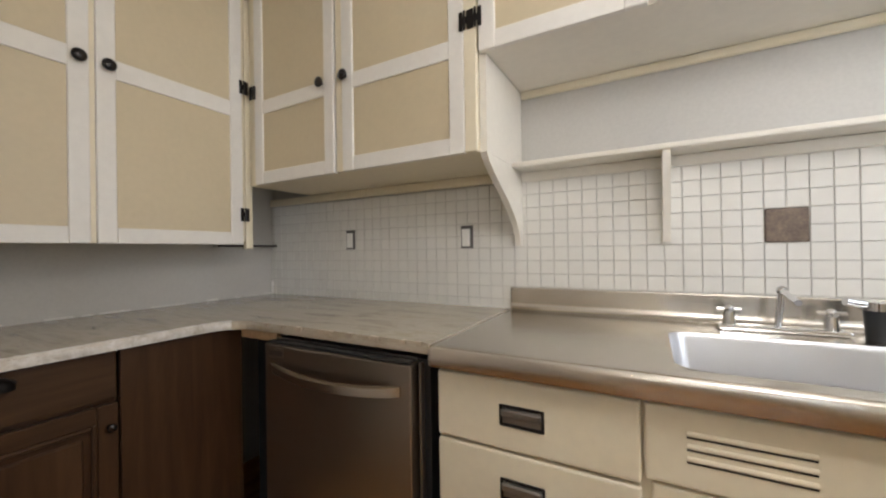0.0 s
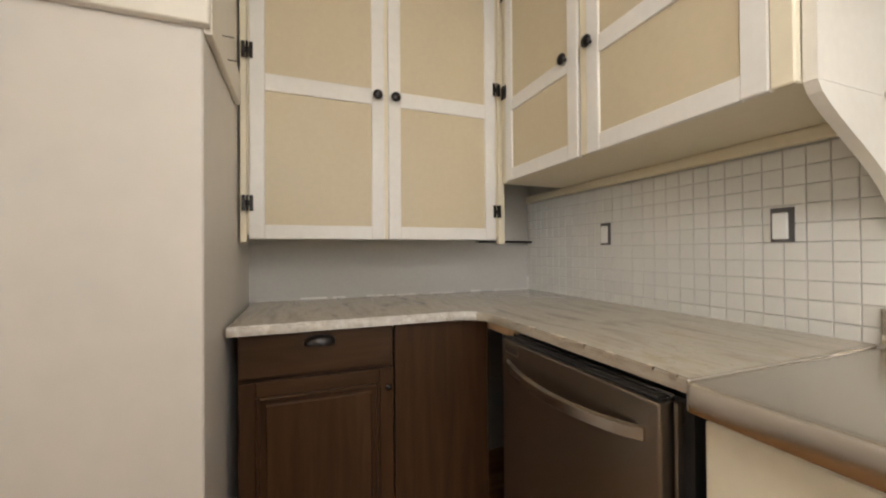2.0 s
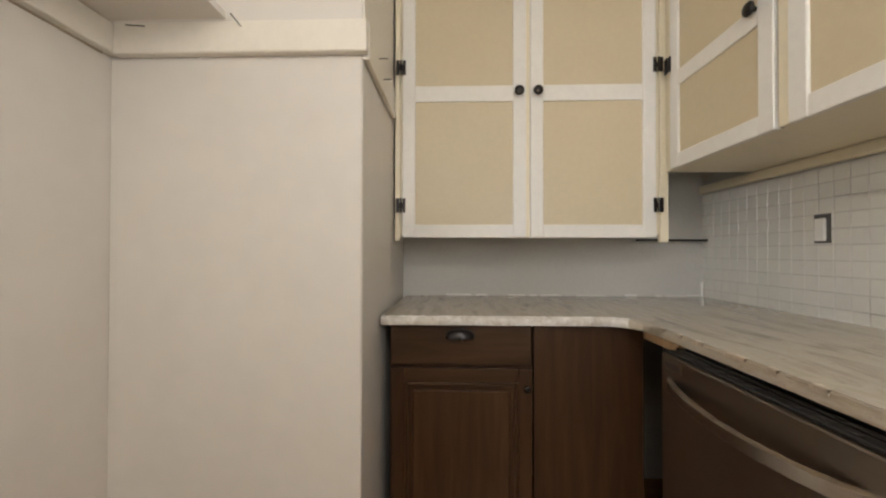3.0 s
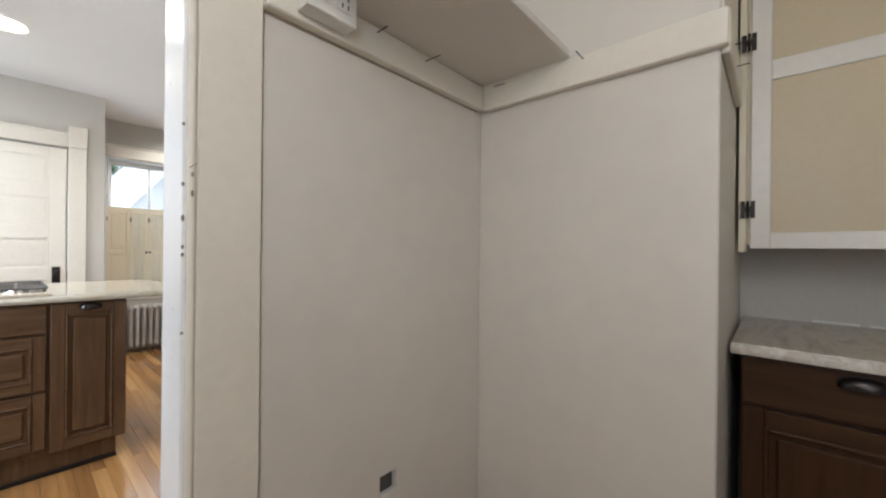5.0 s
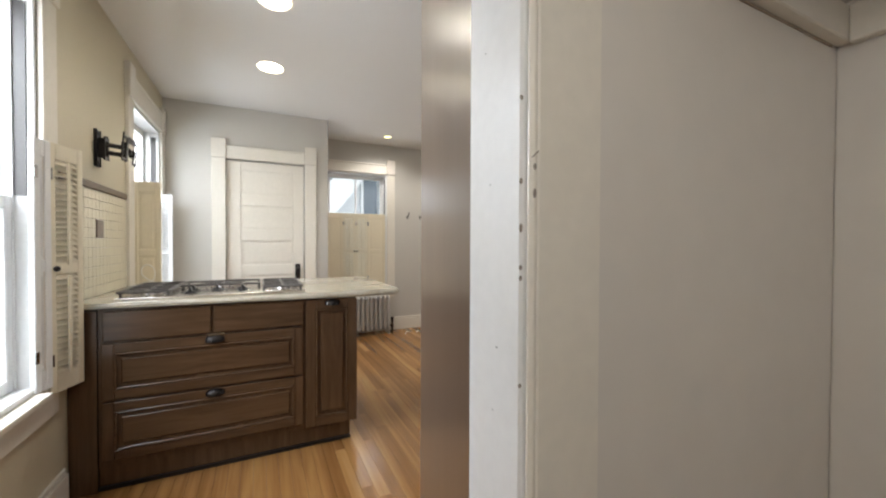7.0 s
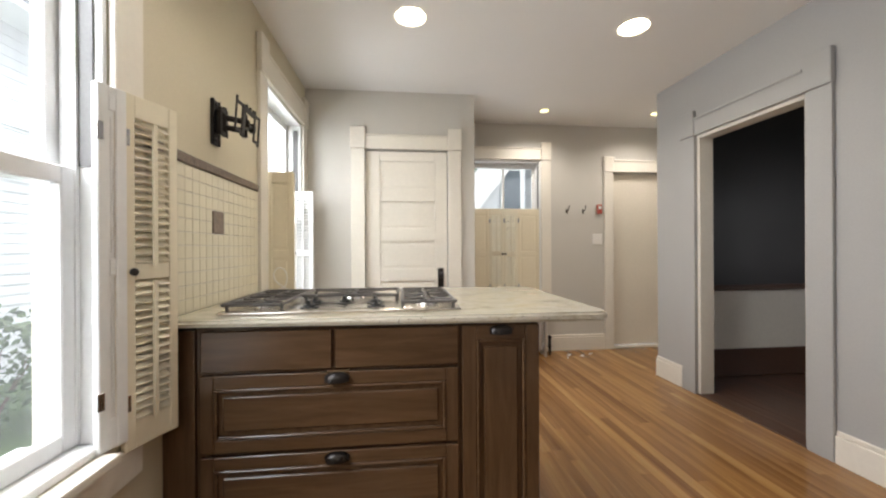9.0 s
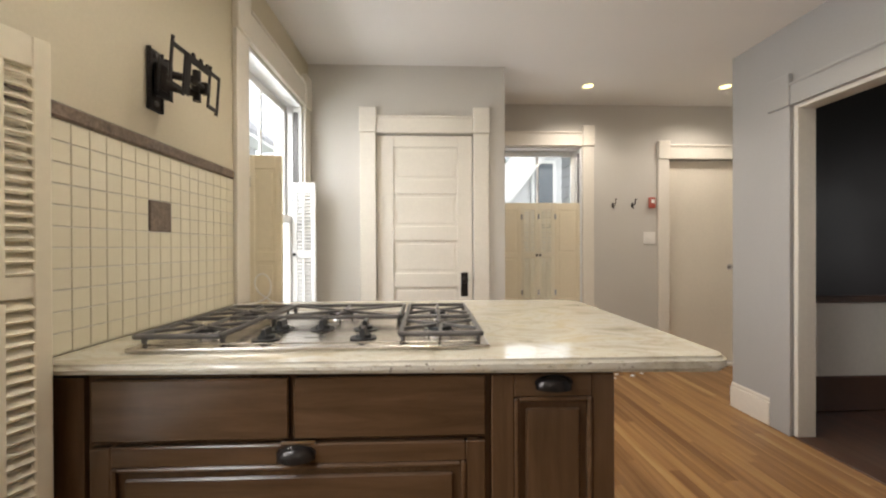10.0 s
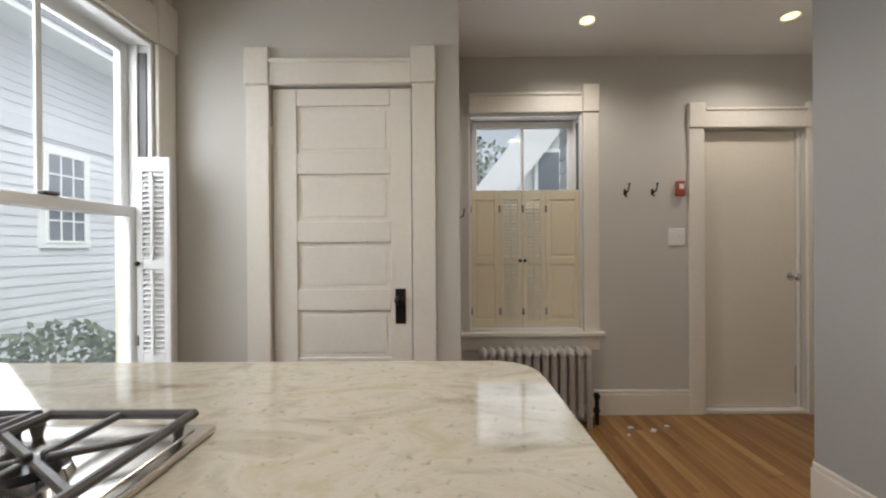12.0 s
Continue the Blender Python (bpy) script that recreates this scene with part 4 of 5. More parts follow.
cove = [(-3.0985, 0.9142), (-3.066, 0.9146), (-3.080, 0.9175), (-3.090, 0.924), (-3.096, 0.933), (-3.0985, 0.944)]
part("rear_cove", prism(bmesh.new(), cove, "x", WX + 0.003, 0.652), M_STEEL, ST, "", True)
part("end_cap", B(0.652, 0.6585, -3.10, -2.456, 0.862, 0.918, bevel=0.002), M_STEEL, ST)
part("splashback", B(WX + 0.003, 0.655, -3.115, -3.098, 0.906, 1.004, bevel=0.005, seg=2), M_STEEL, ST)


def rounded_loop(x0, x1, y0, y1, r, n=6):
    """Corner points of a rounded rectangle, with the square corner that each belongs to."""
    out = []
    for cx, cy, a0, kx, ky in ((x1 - r, y1 - r, 0, x1, y1), (x0 + r, y1 - r, 90, x0, y1), (x0 + r, y0 + r, 180, x0, y0), (x1 - r, y0 + r, 270, x1, y0)):
        for k in range(n + 1):
            a = radians(a0 + 90 * k / n)
            out.append(((cx + r * math.cos(a), cy + r * math.sin(a)), (kx, ky)))
    return out


HX0, HX1, HY0, HY1 = -0.62, 0.115, -2.90, -2.515
rl = rounded_loop(HX0, HX1, HY0, HY1, 0.055)
for c in range(4):
    bm = bmesh.new()
    arc = rl[c * 7:c * 7 + 7]
    k0 = bm.verts.new((*arc[0][1], 0.9145))
    ring = [bm.verts.new((*p, 0.9145)) for p, k in arc]
    for a, b in zip(ring, ring[1:]):
        bm.faces.new((k0, a, b))
    part("corner_fillet", bm, M_STEEL, ST)
bm = bmesh.new()
rows = []
for inset, z, r in ((0, 0.9147, 0.055), (0.003, 0.910, 0.055), (0.006, 0.900, 0.055), (0.018, 0.765, 0.055), (0.026, 0.742, 0.055), (0.045, 0.728, 0.05), (0.075, 0.724, 0.045)):
    rows.append([bm.verts.new((*p, z)) for p, k in rounded_loop(HX0 + inset, HX1 - inset, HY0 + inset, HY1 - inset, r)])
for a, b in zip(rows, rows[1:]):
    for k in range(len(a)):
        bm.faces.new((a[k], a[(k + 1) % len(a)], b[(k + 1) % len(a)], b[k]))
bm.faces.new(rows[-1])
part("basin", bm, M_BASIN, ST, "", True)
part("drain", cyl(bmesh.new(), (-0.25, -2.71, 0.7245), (-0.25, -2.71, 0.729), 0.045), M_CHROME, ST)
FA = thing("faucet", "old chrome bridge faucet with cross handles and a spout", "faucet")
part("bridge", B(-0.30, -0.015, -3.04, -2.985, 0.9145, 0.928, bevel=0.006, seg=2), M_CHROME, FA)
for x in (-0.045, -0.265):
    h = part("valve", cyl(bmesh.new(), (x, -3.012, 0.928), (x, -3.012, 0.965), 0.017, 0.014), M_CHROME, FA, "", True)
    bm = cyl(bmesh.new(), (x - 0.03, -3.012, 0.972), (x + 0.03, -3.012, 0.972), 0.006, n=10)
    cyl(bm, (x, -3.042, 0.972), (x, -2.982, 0.972), 0.006, n=10)
    ball(bm, (x, -3.012, 0.972), 0.013)
    part("cross_handle", bm, M_CHROME, h, "", True)
bm = cyl(bmesh.new(), (-0.155, -3.012, 0.928), (-0.165, -3.012, 1.03), 0.009, n=12)
ball(bm, (-0.165, -3.012, 1.03), 0.013)
cyl(bm, (-0.165, -3.012, 1.03), (-0.17, -2.90, 1.01), 0.008, n=10)
part("riser", bm, M_CHROME, FA, "", True)
SP = thing("sprayer", "chrome and black sink spray head", "faucet")
bm = cyl(bmesh.new(), (-0.338, -2.98, 0.914), (-0.338, -2.98, 0.99), 0.020, 0.025)
part("body", bm, M_BLACK, SP, "", True)
bm = cyl(bmesh.new(), (-0.338, -2.98, 0.99), (-0.338, -2.98, 1.01), 0.028)
cyl(bm, (-0.338, -2.98, 1.0), (-0.275, -2.96, 1.012), 0.013, 0.010)
part("head", bm, M_CHROME, SP, "", True)

# bits in the niche
OB = thing("outlet_box", "white surface-mounted double power outlet", "outlet")
part("case", B(0.508, 0.640, -0.932, -0.8855, 1.722, 1.806, bevel=0.006, seg=2), M_PLATE, OB)
for x in (0.545, 0.603):
    f = part("socket", B(x - 0.021, x + 0.021, -0.936, -0.932, 1.745, 1.782, bevel=0.004), M_PLATE, OB)
    for dx in (-0.009, 0.007):
        for dz in (0.004, 0.022):
            part("slot", B(x + dx, x + dx + 0.003, -0.9375, -0.9355, 1.749 + dz, 1.759 + dz), M_BLACK, f)
for p, d in (((0.739, -0.885, 1.775), (0.03, -0.035, 0.03)), ((0.93, -0.885, 1.770), (0.03, -0.035, 0.02)), ((1.240, -0.98, 1.780), (-0.04, 0.02, -0.02)), ((1.240, -1.26, 1.775), (-0.035, 0.01, 0.015)),
             ((1.40, -1.620, 1.76), (0.0, -0.03, 0.0)), ((1.48, -1.620, 1.73), (0.0, -0.03, 0.0))):
    n = solid("nail", cyl(bmesh.new(), p, Vector(p) + Vector(d), 0.0016, n=6), M_DARK, "bent steel nail in the cleat board", "nail", "nails in the cleat")
hb = solid("wall_hole_box", B(0.797, 0.847, -0.846, -0.78, 0.469, 0.519, bevel=0.004), M_IRON, "dark metal box inside the broken hole", "outlet")

for x, z in ((1.515, 1.218), (0.850, 1.213)):
    o = thing("outlet", "bare unplated wall outlet in the tile", "outlet", "tile outlets")
    part("recess", B(x - 0.028, x + 0.028, SY + 0.004, SY + 0.0125, z - 0.048, z + 0.050), M_IRON, o)
    part("device", B(x - 0.015, x + 0.022, SY + 0.006, SY + 0.020, z - 0.040, z + 0.036, bevel=0.003), M_PLATE, o)

# ---- peninsula ----
PF = 1.062
PN = thing("peninsula_cabinet", "brown stained wooden peninsula with raised-panel drawers", "cabinet")
part("body", B(-0.735, 0.516, PF + 0.023, 1.70, 0.112, 0.884), M_WOOD, PN)
part("shim", prism(bmesh.new(), [(-0.735, 0.8845), (0.45, 0.8845), (0.45, 0.8875), (-0.735, 0.8995)], "y", PF + 0.024, 1.70), M_WOOD, PN)
part("filler", B(WX + 0.003, -0.737, PF + 0.012, 1.70, 0.0, 0.884), M_WOOD, PN)
part("toe_kick", B(-0.735, 0.478, PF + 0.035, 1.66, 0.0, 0.111), M_WOOD, PN)
part("toe_moulding", B(-0.735, 0.480, PF + 0.022, PF + 0.034, 0.0, 0.02), M_DARK, PN)
for u0, u1 in ((-0.713, -0.264), (-0.252, 0.202)):
    part("drawer", B(u0, u1, PF, PF + 0.022, 0.736, 0.880, bevel=0.003), M_WOODH, PN)
for z0, z1 in ((0.448, 0.724), (0.150, 0.436)):
    d = raised_door(PN, "drawer", "x", -0.718, 0.202, z0, z1, PF, -1, 0.048)
    cup_pull(d, (-0.245, PF - 0.001, z1 - 0.028), (0, -1, 0))
d = raised_door(PN, "door", "x", 0.216, 0.516, 0.118, 0.880, PF, -1, 0.055)
cup_pull(d, (0.366, PF - 0.001, 0.852), (0, -1, 0))
part("drawer_stop", B(-0.28, -0.20, PF - 0.002, PF + 0.01, 0.725, 0.733), M_STEEL, PN)


def rounded(x0, x1, y0, y1, r_fr, r_br, n=8):
    pts = [(x0, y0)]
    pts += [(x1 - r_fr + r_fr * math.sin(math.pi / 2 * k / n), y0 + r_fr - r_fr * math.cos(math.pi / 2 * k / n)) for k in range(n + 1)]
    pts += [(x1 - r_br + r_br * math.cos(math.pi / 2 * k / n), y1 - r_br + r_br * math.sin(math.pi / 2 * k / n)) for k in range(n + 1)]
    return pts + [(x0, y1)]


bm = prism(bmesh.new(), rounded(WX + 0.002, 0.798, 1.034, 2.035, 0.05, 0.11), "z", 0.886, 0.924)
for v in bm.verts:
    if v.co.z < 0.9:
        v.co.z += 0.016 * (0.798 - v.co.x) / 1.645
es = [e for e in bm.edges if abs(e.verts[0].co.z - e.verts[1].co.z) < 0.019]
bmesh.ops.bevel(bm, geom=es, offset=0.010, segments=3, affect="EDGES")
PW = thing("peninsula_worktop", "polished pale granite peninsula worktop with rounded corners", "worktop")
part("slab", bm, M_GRANITE, PW, "", True)
rngP = random.Random(31)
for k in range(26):
    x = rngP.uniform(-0.1, 0.74)
    c = (x, 1.0345, rngP.uniform(0.898, 0.915) + 0.004 * (0.8 - x))
    part("edge_chip", ball(bmesh.new(), c, rngP.uniform(0.0015, 0.0034), rngP.uniform(0.8, 1.8), 0.4, 1, 8, 6), M_GOUGE, PW)

# gas hob
HB = thing("gas_cooktop", "stainless five-burner gas cooktop with grey cast iron grates", "cooktop")
HX0, HX1, HY0, HY1, HZ = -0.690, 0.224, 1.128, 1.668, 0.9245
bm = B(HX0, HX1, HY0, HY1, HZ, HZ + 0.012, bevel=0.009, seg=3)
part("tray", bm, M_STEEL, HB, "brushed steel tray", True)
bm = B(HX0 + 0.02, HX1 - 0.02, HY0 + 0.035, HY1 - 0.02, HZ + 0.012, HZ + 0.0145, bevel=0.002)
part("top_plate", bm, M_STEEL, HB)
for x, y in ((-0.372, 1.200), (-0.375, 1.318), (-0.254, 1.318), (-0.124, 1.312), (-0.112, 1.200)):
    kb = part("dial", cyl(bmesh.new(), (x, y, HZ + 0.0145), (x, y, HZ + 0.018), 0.036, n=28), M_BLACK, HB, "black control dial")
    bm = cyl(bmesh.new(), (x, y, HZ + 0.018), (x, y, HZ + 0.027), 0.023, 0.021, n=24)
    prism(bm, [(x - 0.008, HZ + 0.027), (x + 0.008, HZ + 0.027), (x + 0.005, HZ + 0.045), (x - 0.005, HZ + 0.045)], "y", y - 0.021, y + 0.021)
    part("grip", bm, M_BLACK, kb, "", True)
BUR = [(-0.570, 1.27, 0.04), (-0.570, 1.52, 0.045), (-0.245, 1.52, 0.055), (0.098, 1.27, 0.045), (0.098, 1.52, 0.035)]
for x, y, r in BUR:
    b_ = part("burner", cyl(bmesh.new(), (x, y, HZ + 0.0145), (x, y, HZ + 0.026), r * 1.1, r, n=24), M_CHROME, HB, "", True)
    part("burner_cap", cyl(bmesh.new(), (x, y, HZ + 0.026), (x, y, HZ + 0.034), r * 0.8, r * 0.75, n=24), M_BLACK, b_, "black burner cap", True)


def grate(x0, x1, y0, y1, centres):
    z0, z1 = HZ + 0.031, HZ + 0.044
    bm = bmesh.new()
    bw = 0.013
    box(bm, x0, x1, y0, y0 + bw, z0, z1, bevel=0.004)
    box(bm, x0, x1, y1 - bw, y1, z0, z1, bevel=0.004)
    box(bm, x0, x0 + bw, y0, y1, z0, z1, bevel=0.004)
    box(bm, x1 - bw, x1, y0, y1, z0, z1, bevel=0.004)
    if len(centres) > 1:
        ym = (y0 + y1) / 2
        box(bm, x0, x1, ym - bw / 2, ym + bw / 2, z0, z1 - 0.001, bevel=0.003)
    for cx, cy in centres:
        hx, hy = (x1 - x0) / 2, (y1 - y0) / 2 / len(centres)
        for ang in (0, 60, 120, 180, 240, 300):
            a = radians(ang + 30)
            dx, dy = math.cos(a), math.sin(a)
            L = min(hx / max(abs(dx), 1e-3), hy / max(abs(dy), 1e-3))
            m = Matrix.Translation((cx, cy, 0)) @ Matrix.Rotation(a, 4, "Z")
            q = bmesh.new()
            box(q, 0.012, L - 0.004, -0.005, 0.005, z0 + 0.002, z1 - 0.002, bevel=0.002)
            q.transform(m)
            tmp = bpy.data.meshes.new("tmp")
            q.to_mesh(tmp)
            q.free()
            bm.from_mesh(tmp)
            bpy.data.meshes.remove(tmp)
    for px in (x0 + 0.012, x1 - 0.012):
        for py in (y0 + 0.03, y1 - 0.03):
            cyl(bm, (px, py, HZ + 0.012), (px, py, z0 + 0.002), 0.005, 0.009, n=8)
    return part("grate", bm, M_IRON, HB, "grey cast iron grate")


grate(-0.682, -0.458, 1.140, 1.650, [(-0.570, 1.268), (-0.570, 1.522)])
grate(-0.452, -0.022, 1.388, 1.650, [(-0.237, 1.520)])
grate(-0.014, 0.210, 1.140, 1.650, [(0.098, 1.268), (0.098, 1.522)])
part("maker_plate", B(-0.275, -0.215, 1.214, 1.220, HZ + 0.0145, HZ + 0.0155), M_IRON, HB)

# television bracket
TV = thing("tv_bracket", "black steel folding television wall bracket", "wall bracket")
bm = B(WX + 0.001, WX + 0.010, 1.42, 1.485, 1.640, 1.845, bevel=0.003)
box(bm, WX + 0.010, WX + 0.016, 1.42, 1.428, 1.640, 1.845, bevel=0.002)
box(bm, WX + 0.010, WX + 0.016, 1.477, 1.485, 1.640, 1.845, bevel=0.002)
part("wall_plate", bm, M_DARK, TV)
for z in (1.665, 1.825):
    part("bolt", cyl(bmesh.new(), (WX + 0.010, 1.452, z), (WX + 0.017, 1.452, z), 0.009, n=6), M_IRON, TV)
part("hinge_bracket", B(WX + 0.012, WX + 0.045, 1.438, 1.468, 1.69, 1.80, bevel=0.004), M_DARK, TV)
part("pivot", cyl(bmesh.new(), (WX + 0.045, 1.453, 1.68), (WX + 0.045, 1.453, 1.81), 0.011), M_DARK, TV)
A0, A1 = Vector((WX + 0.045, 1.453, 1.745)), Vector((-0.735, 1.505, 1.745))
bm = bmesh.new()
for dz in (-0.022, 0.022):
    cyl(bm, A0 + Vector((0, 0, dz)), A1 + Vector((0, 0, dz)), 0.013)
part("arm", bm, M_DARK, TV)
part("elbow", cyl(bmesh.new(), (-0.735, 1.505, 1.695), (-0.735, 1.505, 1.80), 0.013), M_DARK, TV)
part("second_arm", cyl(bmesh.new(), (-0.735, 1.505, 1.74), (-0.700, 1.435, 1.74), 0.016), M_DARK, TV)
VM = pose(-0.69, 1.43, 1.737, 4, 0, 90)
for u0, u1 in ((-0.130, -0.055), (0.062, 0.130)):
    fr_ = bmesh_frame(u0, u1, -0.003, 0.003, -0.068, 0.064, 0.013, 0.016)
    box(fr_, u0 + 0.004, u0 + 0.012, -0.003, 0.003, 0.062, 0.078)
    box(fr_, u1 - 0.016, u1 - 0.004, -0.003, 0.003, -0.076, -0.066)
    fr_.transform(VM)
    part("mount_plate", fr_, M_DARK, TV)
bm = B(-0.056, 0.063, -0.003, 0.003, 0.040, 0.064, bevel=0.001)
box(bm, -0.056, -0.035, -0.003, 0.003, -0.068, 0.040)
for u in (-0.03, 0.01, 0.045):
    box(bm, u, u + 0.012, -0.003, 0.003, 0.062, 0.074)
bm.transform(VM)
part("top_bar", bm, M_DARK, TV)
bm = cyl(bmesh.new(), (0.0, 0.004, -0.01), (0.062, 0.004, -0.012), 0.010, n=10)
box(bm, 0.035, 0.062, -0.012, 0.014, -0.03, 0.01, bevel=0.004)
bm.transform(VM)
part("tilt_head", bm, M_DARK, TV)
bm = bmesh_frame(1.40, 1.47, -0.004, 0.0, 1.675, 1.80, 0.014, 0.022)
bm.transform(Matrix.Translation((WX + 0.052, 0, 0)) @ Matrix(((0, -1, 0, 0), (1, 0, 0, 0), (0, 0, 1, 0), (0, 0, 0, 1))))
part("back_plate", bm, M_DARK, TV)

# ---- far wall things ----
RA = thing("radiator", "old silver-painted cast iron column radiator", "radiator", at=pose(0.80, 3.655, 0) @ Matrix.Diagonal((1, 1, 1.13, 1)))
n = 13
pitch = 0.76 / n
me = None
for k in range(n):
    if me is None:
        bm = bmesh.new()
        for y in (-0.055, 0.055):
            cyl(bm, (0, y, 0.07), (0, y, 0.42), 0.021, n=12)
        for z in (0.075, 0.43):
            ball(bm, (0, 0, z), 0.03, 0.9, 2.9, 1.15, 14, 8)
        cyl(bm, (-pitch / 2, 0, 0.43), (pitch / 2, 0, 0.43), 0.022, n=10)
        cyl(bm, (-pitch / 2, 0, 0.085), (pitch / 2, 0, 0.085), 0.022, n=10)
        me = mesh_of("section", bm, M_RAD, True)
    ob = new("section", me)
    ob.parent = RA
    ob.location = ((k + 0.5) * pitch, 0, 0)
for x in (pitch / 2, 0.76 - pitch / 2):
    for y in (-0.055, 0.055):
        part("foot", cyl(bmesh.new(), (x, y, 0.0), (x, y, 0.08), 0.016, 0.020, n=10), M_RAD, RA)
bm = cyl(bmesh.new(), (0.76, 0, 0.085), (0.815, 0, 0.085), 0.014)
cyl(bm, (0.80, 0, 0.0), (0.80, 0, 0.16), 0.015)
ball(bm, (0.80, 0, 0.17), 0.022)
part("valve", bm, M_DARK, RA, "dark pipe valve", True)

for x in (1.87, 2.066):
    hk = thing("coat_hook", "small black metal coat hook", "hook", "coat hooks")
    part("plate", B(x - 0.010, x + 0.010, FY - 0.005, FY - 0.001, 1.575, 1.62, bevel=0.002), M_DARK, hk)
    bm = cyl(bmesh.new(), (x, FY - 0.005, 1.59), (x, FY - 0.055, 1.60), 0.005, n=8)
    cyl(bm, (x, FY - 0.055, 1.60), (x + 0.004, FY - 0.062, 1.645), 0.005, n=8)
    ball(bm, (x + 0.004, FY - 0.062, 1.648), 0.008)
    cyl(bm, (x, FY - 0.005, 1.58), (x, FY - 0.03, 1.565), 0.005, n=8)
    part("prong", bm, M_DARK, hk, "", True)
hk = thing("coat_hook", "black wire coat hook on the closet side", "hook", "coat hooks")
bm = cyl(bmesh.new(), (0.655, 3.62, 1.40), (0.70, 3.62, 1.42), 0.004, n=8)
cyl(bm, (0.70, 3.62, 1.42), (0.705, 3.62, 1.47), 0.004, n=8)
part("prong", bm, M_DARK, hk)
al = thing("alarm_box", "small red fire alarm call point", "alarm")
part("case", B(2.228, 2.285, FY - 0.035, FY - 0.001, 1.565, 1.672, bevel=0.005), M_RED, al)
part("window", B(2.240, 2.273, FY - 0.037, FY - 0.035, 1.615, 1.650), M_PLATE, al)
sw = thing("light_switch", "white double light switch plate", "switch")
part("plate", B(2.178, 2.298, FY - 0.008, FY - 0.001, 1.212, 1.335, bevel=0.004), M_PLATE, sw)
for x in (2.212, 2.258):
    part("toggle", B(x - 0.005, x + 0.005, FY - 0.018, FY - 0.008, 1.26, 1.285, bevel=0.002), M_PLATE, sw)

for x, y, lr in LAMPS:
    l = thing("ceiling_downlight", "recessed round ceiling downlight, switched on", "downlight", "ceiling downlights")
    bm = bmesh.new()
    bmesh.ops.create_cone(bm, cap_ends=False, segments=32, radius1=lr + 0.010, radius2=lr - 0.002, depth=0.008, matrix=Matrix.Translation((x, y, CEIL - 0.005)))
    part("trim_ring", bm, M_PLATE, l, "", True)
    part("lens", cyl(bmesh.new(), (x, y, CEIL - 0.004), (x, y, CEIL - 0.001), lr, n=32), M_LIGHT if lr > 0.06 else M_LIGHTY, l, "glowing warm lens")

# caulk line, ledge, cable, scraps
rng = random.Random(7)
ck = thing("caulk_line", "ragged white caulk along the worktop joint", "trim")
tagged(ck, kind="structure")
y = -3.10
while y < -1.75:
    L = rng.uniform(0.03, 0.16)
    if rng.random() < 0.75:
        part("bead", B(EX - 0.008, EX - 0.001, y, y + L, 0.9165, 0.921 + rng.uniform(0, 0.004), bevel=0.002), M_PLATE, ck)
    y += L + rng.uniform(0.0, 0.03)
part("bead", B(EX - 0.016, EX - 0.002, SY + 0.011, SY + 0.022, 0.9165, 0.99, bevel=0.004), M_PLATE, ck)
lg = thing("corner_ledge", "small dark-edged ledge board in the corner", "shelf")
part("board", B(2.095, EX - 0.002, SY + 0.012, -2.76, 1.196, 1.206, bevel=0.002), M_WALL, lg)
part("edge", B(2.091, 2.0945, SY + 0.012, -2.76, 1.194, 1.204), M_DARK, lg)
cb = thing("cable", "loose white power cable on the worktop", "cable")
cu = bpy.data.curves.new("cable", "CURVE")
cu.dimensions, cu.bevel_depth, cu.bevel_resolution = "3D", 0.0035, 3
sp = cu.splines.new("BEZIER")
cp = [(-0.82, 1.90, 0.929), (-0.74, 1.97, 0.932), (-0.70, 2.01, 0.97), (-0.735, 2.02, 1.06), (-0.78, 2.03, 1.02), (-0.70, 2.01, 0.935), (-0.62, 1.96, 0.929)]
sp.bezier_points.add(len(cp) - 1)
for bp_, p in zip(sp.bezier_points, cp):
    bp_.co, bp_.handle_left_type, bp_.handle_right_type = p, "AUTO", "AUTO"
cu.materials.append(M_PLATE)
co = new("cord", cu)
co.parent = cb
for x, y, a, r in ((1.80, 3.60, 20, 0.02), (1.93, 3.56, 50, 0.025), (2.05, 3.62, 10, 0.016), (1.74, 3.50, 80, 0.012)):
    bm = B(-r, r, -r * 0.6, r * 0.6, 0.001, 0.006, bevel=0.002)
    bm.transform(pose(x, y, 0, 0, 0, a))
    solid("paper_scrap", bm, M_PLATE, "small scrap of white plaster on the floor", "scrap", "scraps on the floor")
# chipped paint marks on the partition casing
for z, onbead, h in ((1.305, 0, 2.0), (1.24, 0, 3.0), (1.185, 0, 1.6), (1.170, 0, 1.8), (1.323, 1, 2.2), (1.287, 1, 3.2), (1.02, 0, 1.5), (1.42, 0, 1.6)):
    c = (0.312, -0.8715, z) if onbead else (0.3005, -0.8565, z)
    part("chip", ball(bmesh.new(), c, 0.0022, 1.3, 0.8, h, 8, 6), M_GOUGE, pc)
part("scratch", cyl(bmesh.new(), (0.307, -0.8722, 1.335), (0.318, -0.8722, 1.345), 0.0009, n=6), M_GOUGE, pc)
for y, z, r in ((-0.78, 1.31, 0.0022), (-0.80, 1.06, 0.003), (-0.79, 0.96, 0.002), (-0.765, 1.52, 0.002)):
    part("scuff", ball(bmesh.new(), (0.2998, y, z), r * 0.7, 0.2, 1.5, 0.8, 8, 6), M_WALLR, pc)

